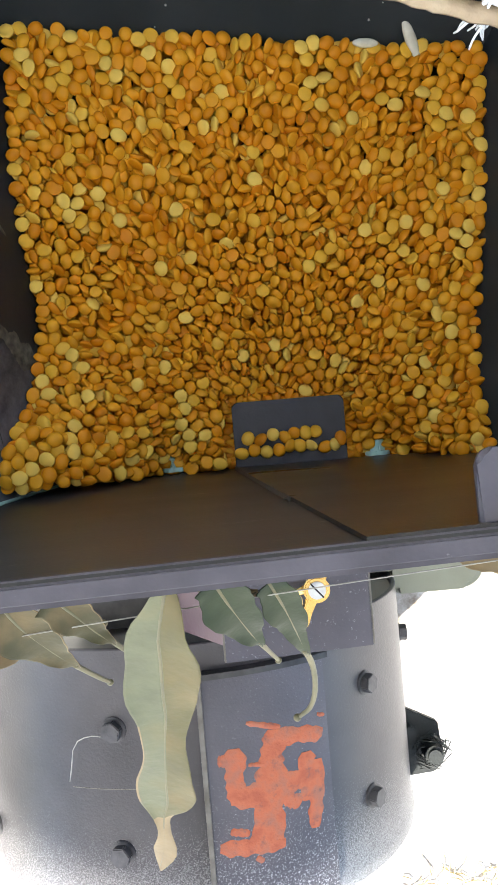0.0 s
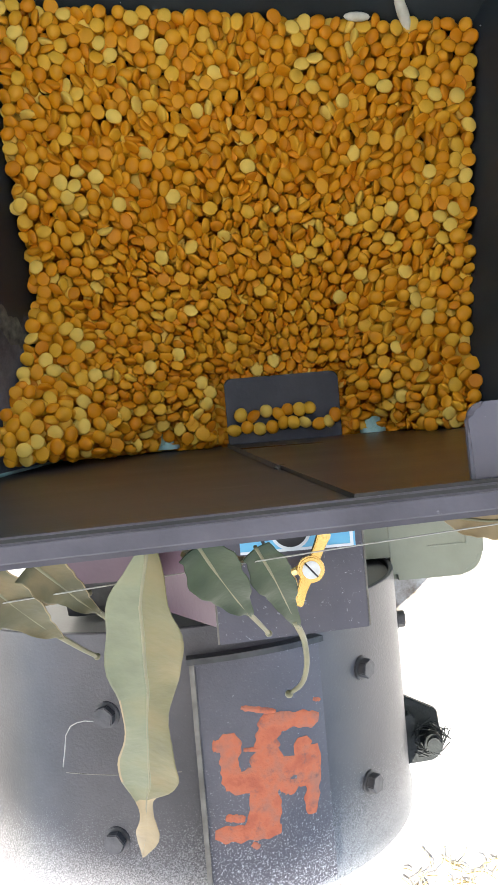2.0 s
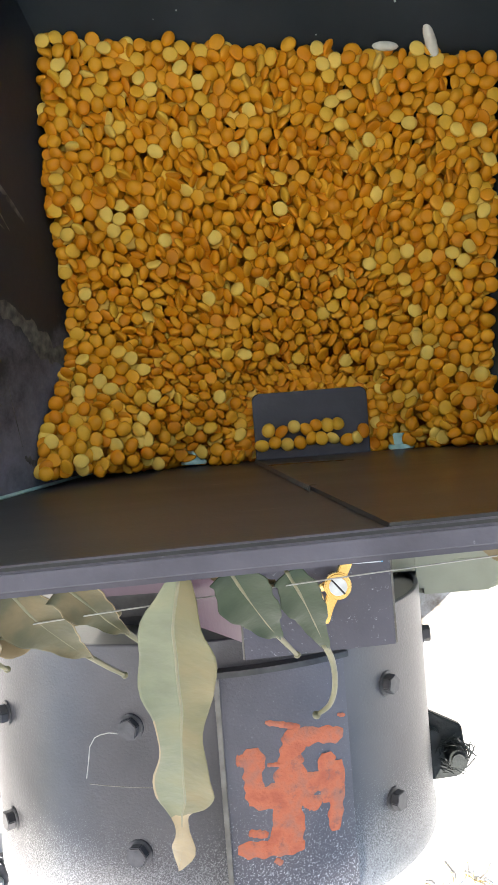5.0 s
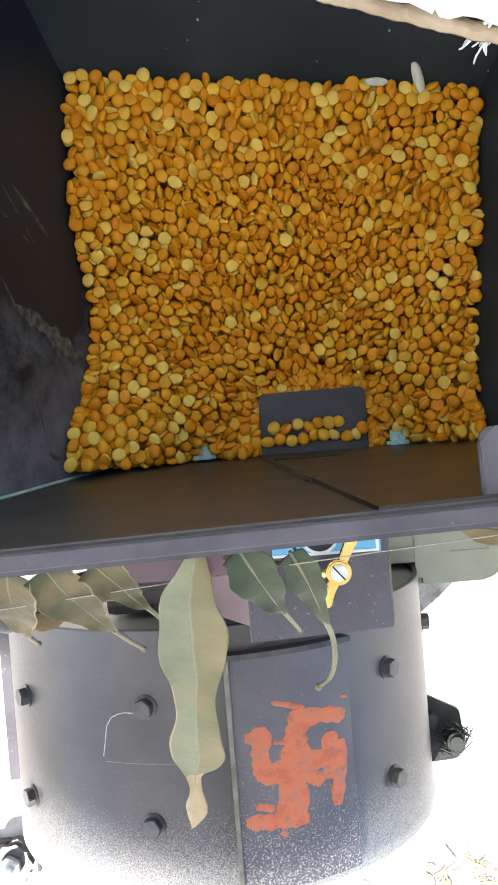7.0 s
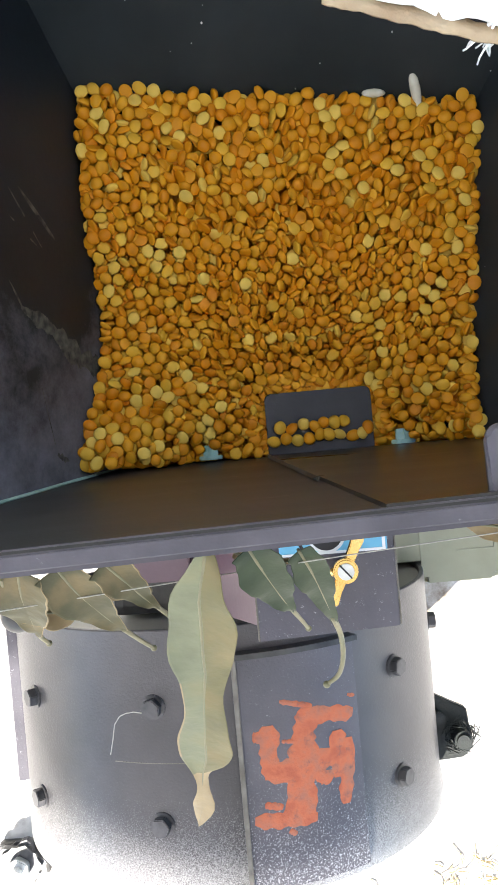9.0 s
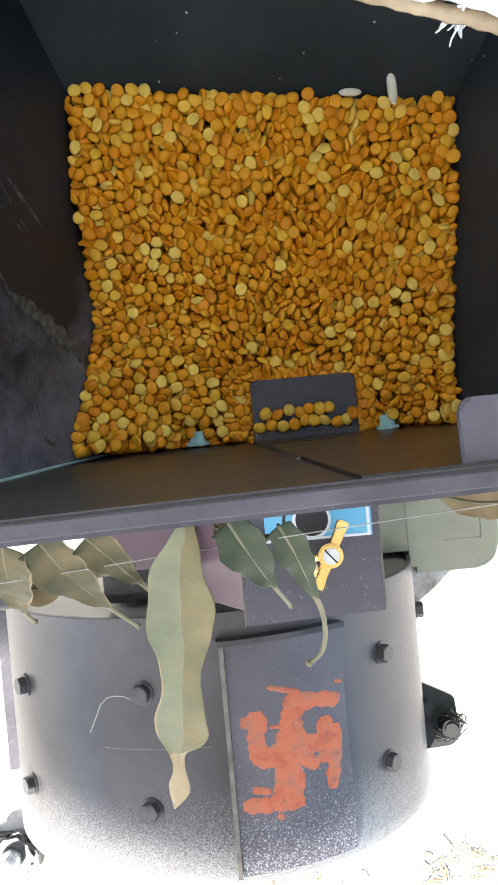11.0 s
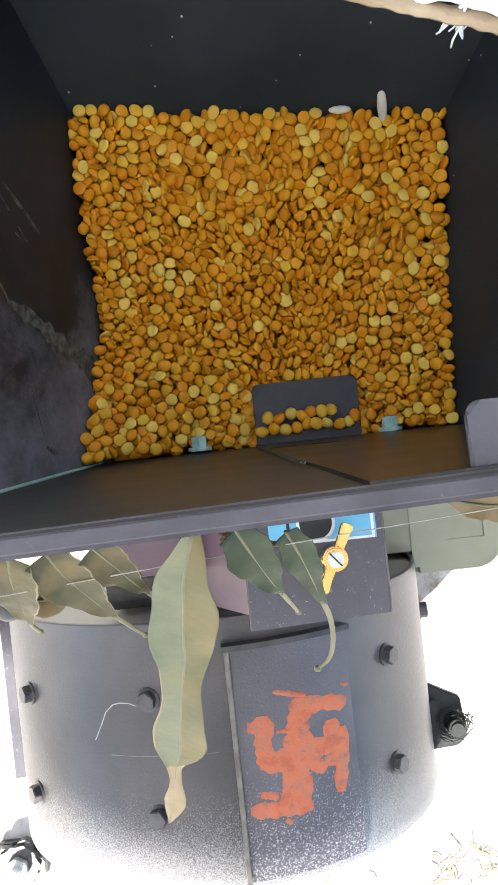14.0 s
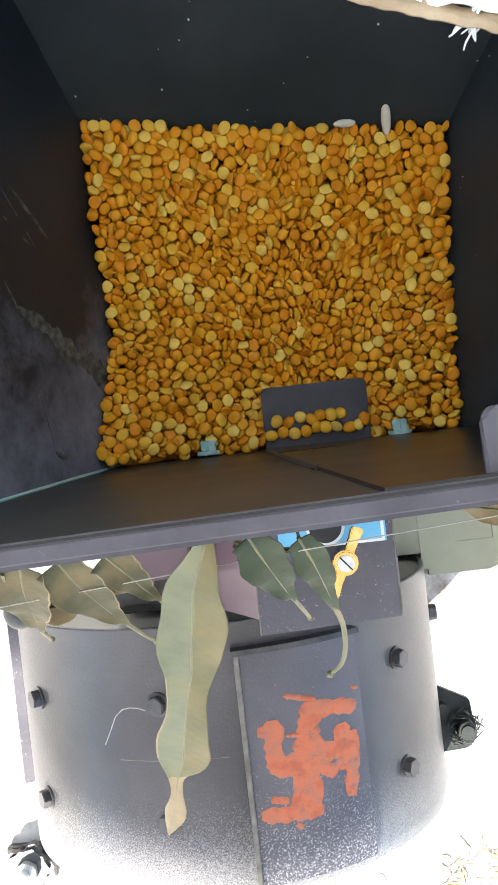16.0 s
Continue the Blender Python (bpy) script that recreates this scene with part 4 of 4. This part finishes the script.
def bounds(x, y, z, r=0.0030):
    """Keeps a pulse inside the hopper's walls at its height."""
    c = [hopper_corner(k, max(-0.07, min(0.17, z))) for k in range(4)]
    s = max(0, min(1, (y - c[0].y) / (c[3].y - c[0].y)))
    xl = c[0].x + (c[3].x - c[0].x) * s + r
    s = max(0, min(1, (y - c[1].y) / (c[2].y - c[1].y)))
    xr = c[1].x + (c[2].x - c[1].x) * s - r
    x = max(xl, min(xr, x))
    u = (x - c[3].x) / (c[2].x - c[3].x)
    yb = c[3].y + (c[2].y - c[3].y) * u - r
    return x, max(c[0].y + r, min(yb, y))


Q = 0.00026
TIMES = [0.0, 2.0, 4.0, 6.0, 8.0, 10.0, 12.0, 14.0, 16.0]


def drift(x, y):
    dx, dy = SINK[0] - x, SINK[1] - y
    d = math.hypot(dx, dy)
    v = Q / max(d, 0.014)
    return dx / max(d, 1e-5) * v, dy / max(d, 1e-5) * v


def near_gate(x, y):
    return GATE[0] - 0.001 < x < GATE[1] + 0.001 and y < GATE[3] - 0.001


LONG, BROAD, THIN = 0.00285, 0.0026, 0.00175


def reach(p, cx, sx):
    """Half the outline of a pulse seen from above, towards a direction."""
    c = cx * p["c"] + sx * p["s"]
    return math.sqrt((LONG * c) ** 2 + p["b"] ** 2 * max(0.0, 1 - c * c))


def new_pulse(x, y, rng, off):
    edge = min(x + 0.088, 0.076 - x, 0.150 - y)
    lying = 0.24 + 0.4 * max(0.0, 1 - edge / 0.025) + 0.25 * max(0.0, 1 - y / 0.05) * (x < -0.03)
    flat = rng.random() < lying
    vx, vy = drift(x, y)
    a = math.atan2(vy, vx) + (rng.uniform(-1.6, 1.6) if flat else rng.gauss(0, 0.6))
    return {"x": x, "y": y, "gone": None, "sunk": None, "flat": flat, "a": a, "c": math.cos(a), "s": math.sin(a), "b": BROAD if flat else THIN,
            "off": off + (0.0009 if flat else 0.0) + rng.uniform(-0.0005, 0.0005)}


def close_pairs(flock):
    cell = 0.0064
    grid = {}
    for i, p in enumerate(flock):
        grid.setdefault((int(p["x"] // cell), int(p["y"] // cell)), []).append(i)
    out = []
    for (u, v), members in grid.items():
        for du, dv in ((0, 0), (1, -1), (1, 0), (1, 1), (0, 1)):
            for i in members:
                for j in grid.get((u + du, v + dv), ()):
                    if ((du or dv) or i < j) and (flock[i]["x"] - flock[j]["x"]) ** 2 + (flock[i]["y"] - flock[j]["y"]) ** 2 < cell * cell:
                        out.append((i, j))
    return out


def settle(flock, t, rounds, tight):
    """Pushes overlapping neighbours apart; what stays buried under others sinks out of the layer."""
    live = [p for p in flock if p["gone"] is None and p["sunk"] is None]
    if len(live) < 2:
        return
    pairs = np.array(close_pairs(live))
    i, j = pairs[:, 0], pairs[:, 1]
    xy = np.array([(p["x"], p["y"]) for p in live])
    cs = np.array([(p["c"], p["s"]) for p in live])
    b = np.array([p["b"] for p in live])
    z = [heap_height(p["x"], p["y"], t) for p in live]
    for r in range(rounds):
        d = xy[j] - xy[i]
        length = np.maximum(np.hypot(d[:, 0], d[:, 1]), 1e-6)
        u = d / length[:, None]
        ci, cj = (u * cs[i]).sum(1), (u * cs[j]).sum(1)
        need = tight * (np.sqrt((LONG * ci) ** 2 + b[i] ** 2 * (1 - np.minimum(ci * ci, 1))) + np.sqrt((LONG * cj) ** 2 + b[j] ** 2 * (1 - np.minimum(cj * cj, 1))))
        push = np.maximum(0.0, need - length)[:, None] * u * 0.3
        step = np.zeros_like(xy)
        np.add.at(step, i, -push)
        np.add.at(step, j, push)
        xy += np.clip(step, -0.0008, 0.0008)
        if r % 4 == 3 or r == rounds - 1:
            xy = np.array([bounds(q[0], q[1], h, 0.0026) for q, h in zip(xy, z)])
    d = xy[j] - xy[i]
    share = np.hypot(d[:, 0], d[:, 1]) / need
    for k in np.argsort(share):
        if share[k] > 0.62:
            break
        if live[i[k]]["sunk"] is None and live[j[k]]["sunk"] is None:
            live[j[k]]["sunk"] = t
    for p, q in zip(live, xy):
        p["x"], p["y"] = float(q[0]), float(q[1])


def run_layer(tight, off, seed):
    """A layer that drifts to the outlet; where it thins out, pulses from below come up into the gaps."""
    rng = random.Random(seed)
    flock = []
    for k, tk in enumerate(TIMES):
        for p in flock:
            x, y, gone = p["x"], p["y"], p["gone"]
            t = TIMES[k - 1]
            while t < tk - 1e-6:
                h = min(0.25, tk - t)
                if gone is None:
                    vx, vy = drift(x, y)
                    x, y = x + vx * h, y + vy * h
                    if near_gate(x, y):
                        gone = t
                else:
                    y = max(-0.03, y - 0.004 * h)
                    x += (SINK[0] - x) * 0.1 * h
                t += h
            p["x"], p["y"], p["gone"] = x, y, gone
        if flock:
            settle(flock, tk, 16, tight)
        cell = 0.0064
        grid = {}
        for p in flock:
            if p["gone"] is None and p["sunk"] is None:
                grid.setdefault((int(p["x"] // cell), int(p["y"] // cell)), []).append(p)
        born = []
        for _ in range(34000 if k == 0 else 12000):
            x, y = rng.uniform(-0.105, 0.088), rng.uniform(-0.003, 0.172)
            if near_gate(x, y - 0.001):
                continue
            n = new_pulse(x, y, rng, off)
            i, j = int(x // cell), int(y // cell)
            free = True
            for ii in (i - 1, i, i + 1):
                for jj in (j - 1, j, j + 1):
                    for o in grid.get((ii, jj), ()):
                        dx, dy = o["x"] - x, o["y"] - y
                        dd = math.hypot(dx, dy)
                        if dd < 0.0062 and dd < (0.80 if k == 0 else 0.86) * tight * (reach(n, dx / max(dd, 1e-6), dy / max(dd, 1e-6)) + reach(o, dx / max(dd, 1e-6), dy / max(dd, 1e-6))):
                            free = False
                            break
                    if not free:
                        break
                if not free:
                    break
            if not free:
                continue
            bx, by = bounds(x, y, heap_height(x, y, tk), 0.0024)
            if abs(bx - x) > 0.0003 or abs(by - y) > 0.0003:
                continue
            grid.setdefault((i, j), []).append(n)
            born.append(n)
        flock += born
        settle(flock, tk, 40 if k == 0 else 14, tight)
        for p in born:
            p["way"] = [(TIMES[q], p["x"], p["y"], None, -0.0035 * (k - q)) for q in range(k)]
        for p in flock:
            p["way"].append((tk, p["x"], p["y"], p["gone"], 0.0 if p["sunk"] is None else -0.0022 * (tk - p["sunk"])))
    return flock


def pulse_rows(p):
    out = []
    for tk, x, y, gone, deep in p["way"]:
        if gone is None:
            z = heap_height(x, y, tk) + p["off"] + max(-0.011, deep)
            if GATE[0] - 0.005 < x < GATE[1] + 0.005 and y < GATE[3] + 0.003:
                z = min(z, -0.003)
            px, py = bounds(x, y, z, 0.0022)
        else:
            z = max(-0.03, -0.004 - 0.004 * (tk - gone)) + 0.3 * p["off"]
            px, py = x, y
        out.append((tk, px, py, z))
    return out


moving_pulses = []
rng = random.Random(3)
for tight, seed, off in ((0.93, 1, 0.0), (0.93, 2, -0.0025), (1.0, 4, -0.0050)):
    for p in run_layer(tight, off, seed):
        pale = rng.random() < (0.40 if p["flat"] else 0.07)
        ob = new("split_chickpea", rng.choice(PALE if pale else PULSES))
        ob.parent = heap
        tilt = rng.gauss(0, 11) if p["flat"] else rng.choice((-1, 1)) * rng.uniform(45, 80)
        flip = 180 if pale or rng.random() < 0.3 else 0
        moving_pulses.append((ob, p, tilt + flip, rng.gauss(0, 10), math.degrees(p["a"]), [rng.uniform(-1, 1) for _ in range(3)]))

# the mass below the loose layers
CORE_RISE = ((0.0, 0.022), (8.0, 0.009), (16.0, -0.005))
bm = bmesh.new()
G = 40
grid_v = []
for i in range(G + 1):
    col = []
    for j in range(G + 1):
        u, v = i / G, j / G
        c = [hopper_corner(k, -0.02) for k in range(4)]
        p = (c[0].lerp(c[1], u)).lerp(c[3].lerp(c[2], u), v)
        z = min(heap_height(p.x, p.y, t) - rise for t, rise in CORE_RISE) - 0.0115 + 0.0012 * noise.noise((p.x * 260, p.y * 260, 0))
        if GATE[0] - 0.004 < p.x < GATE[1] + 0.004 and p.y < GATE[3] + 0.004:
            z = min(z, -0.03)
        inset = 0.002
        col.append(bm.verts.new((p.x * (1 - inset) - HEAP_AT.x, p.y - HEAP_AT.y, z - HEAP_AT.z)))
    grid_v.append(col)
base = [[bm.verts.new((v.co.x, v.co.y, -0.004)) for v in col] for col in grid_v]
for i in range(G):
    for j in range(G):
        bm.faces.new((grid_v[i][j], grid_v[i + 1][j], grid_v[i + 1][j + 1], grid_v[i][j + 1]))
        bm.faces.new((base[i][j], base[i][j + 1], base[i + 1][j + 1], base[i + 1][j]))
for k in range(G):
    for a, b in (((k, 0), (k + 1, 0)), ((k + 1, G), (k, G)), ((0, k + 1), (0, k)), ((G, k), (G, k + 1))):
        bm.faces.new((grid_v[a[0]][a[1]], base[a[0]][a[1]], base[b[0]][b[1]], grid_v[b[0]][b[1]]))
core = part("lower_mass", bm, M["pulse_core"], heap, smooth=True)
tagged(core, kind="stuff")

# pulses lying still on the gate shelf
rng = random.Random(9)
shelf_x = [(-0.0140, 0.0010), (-0.0090, 0.0012), (-0.0040, 0.0010), (0.0008, 0.0008), (0.0054, 0.0014), (0.0104, 0.0010), (0.0150, 0.0012), (0.0200, 0.0010),
           (-0.0115, 0.0062), (-0.0062, 0.0060), (-0.0014, 0.0068), (0.0035, 0.0062), (0.0078, 0.0070), (0.0128, 0.0062), (0.0176, 0.0075), (0.0240, 0.0020), (0.0270, 0.0045)]
shelf = thing("shelf_chickpeas", (0.006, 0.004, 0.0035), "a few yellow split chickpeas lying on the gate shelf", "split chickpeas", kind="stuff")
for x, y in shelf_x:
    ob = new("split_chickpea", rng.choice(PALE if rng.random() < 0.6 else PULSES))
    ob.parent = shelf
    ob.matrix_basis = pose(x - 0.006 + rng.uniform(-0.0007, 0.0007), y - 0.0035 + rng.uniform(-0.0009, 0.0009), 0.0022, rng.gauss(0, 22), rng.gauss(0, 22), rng.uniform(0, 360))

# a white seed and a husk riding on the heap's back edge
def seed_mesh(name, a, b):
    bm = bmesh.new()
    bmesh.ops.create_uvsphere(bm, u_segments=12, v_segments=10, radius=1.0)
    for v in bm.verts:
        v.co = (b * v.co.x, a * v.co.y, b * 0.8 * v.co.z)
    me = bpy.data.meshes.new(name)
    bm.to_mesh(me)
    bm.free()
    me.materials.append(M["seed"])
    for p in me.polygons:
        p.use_smooth = True
    return me


seed_a = tagged(new("seed", seed_mesh("seed", 0.0078, 0.0022)), "long pale husk lying on the split chickpeas", "seed")
seed_b = tagged(new("seed", seed_mesh("seed", 0.0050, 0.0018)), "short pale grain lying on the split chickpeas", "seed")


def motions():
    for ob, p, tilt, lean, turn, sp in moving_pulses:
        walk(ob, [(t, pose(px - HEAP_AT.x, py - HEAP_AT.y, z - HEAP_AT.z, tilt + sp[0] * t, lean + sp[1] * t, turn + 1.5 * sp[2] * t))
                  for t, px, py, z in pulse_rows(p)])
    walk(big_leaf, [(t, Matrix.Translation(LEAF_AT) @ pose(0, 0, 0, rx, 0, rz)) for t, rx, rz in
                    ((0.0, 0, 3), (1.5, -0.5, 1.5), (3.5, -0.5, 2), (5.0, 0, 3.5), (8.0, 1, 3.5), (11.0, 0.5, 1), (12.5, 0.5, 0), (14.5, -1, -2), (16.0, -1.5, -3.5))])
    walk(loose_thread, [(t, Matrix.Translation(THREAD_AT) @ pose(0, 0, 0, 0, 0, rz)) for t, rz in ((0.0, 0), (8.5, 0), (10.5, -14), (16.0, -15))])
    walk(core, [(t, pose(0, 0, rise)) for t, rise in CORE_RISE])
    for ob, r, places in ((seed_a, 0.003, ((0.0, 0.061, 23), (4.0, 0.060, 20), (8.0, 0.057, 15), (12.0, 0.053, 4), (16.0, 0.050, 0))),
                          (seed_b, 0.0048, ((0.0, 0.044, 84), (4.0, 0.043, 84), (8.0, 0.040, 85), (12.0, 0.035, 86), (16.0, 0.032, 88)))):
        rows = []
        for t, x, rz in places:
            z = heap_height(x, 0.135, t) + 0.002
            bx, by = bounds(x, 0.2, z, r)
            rows.append((t, pose(bx, by + 0.001, z + 0.001, 20 if ob is seed_a else 0, 0, rz)))
        walk(ob, rows)


motions()
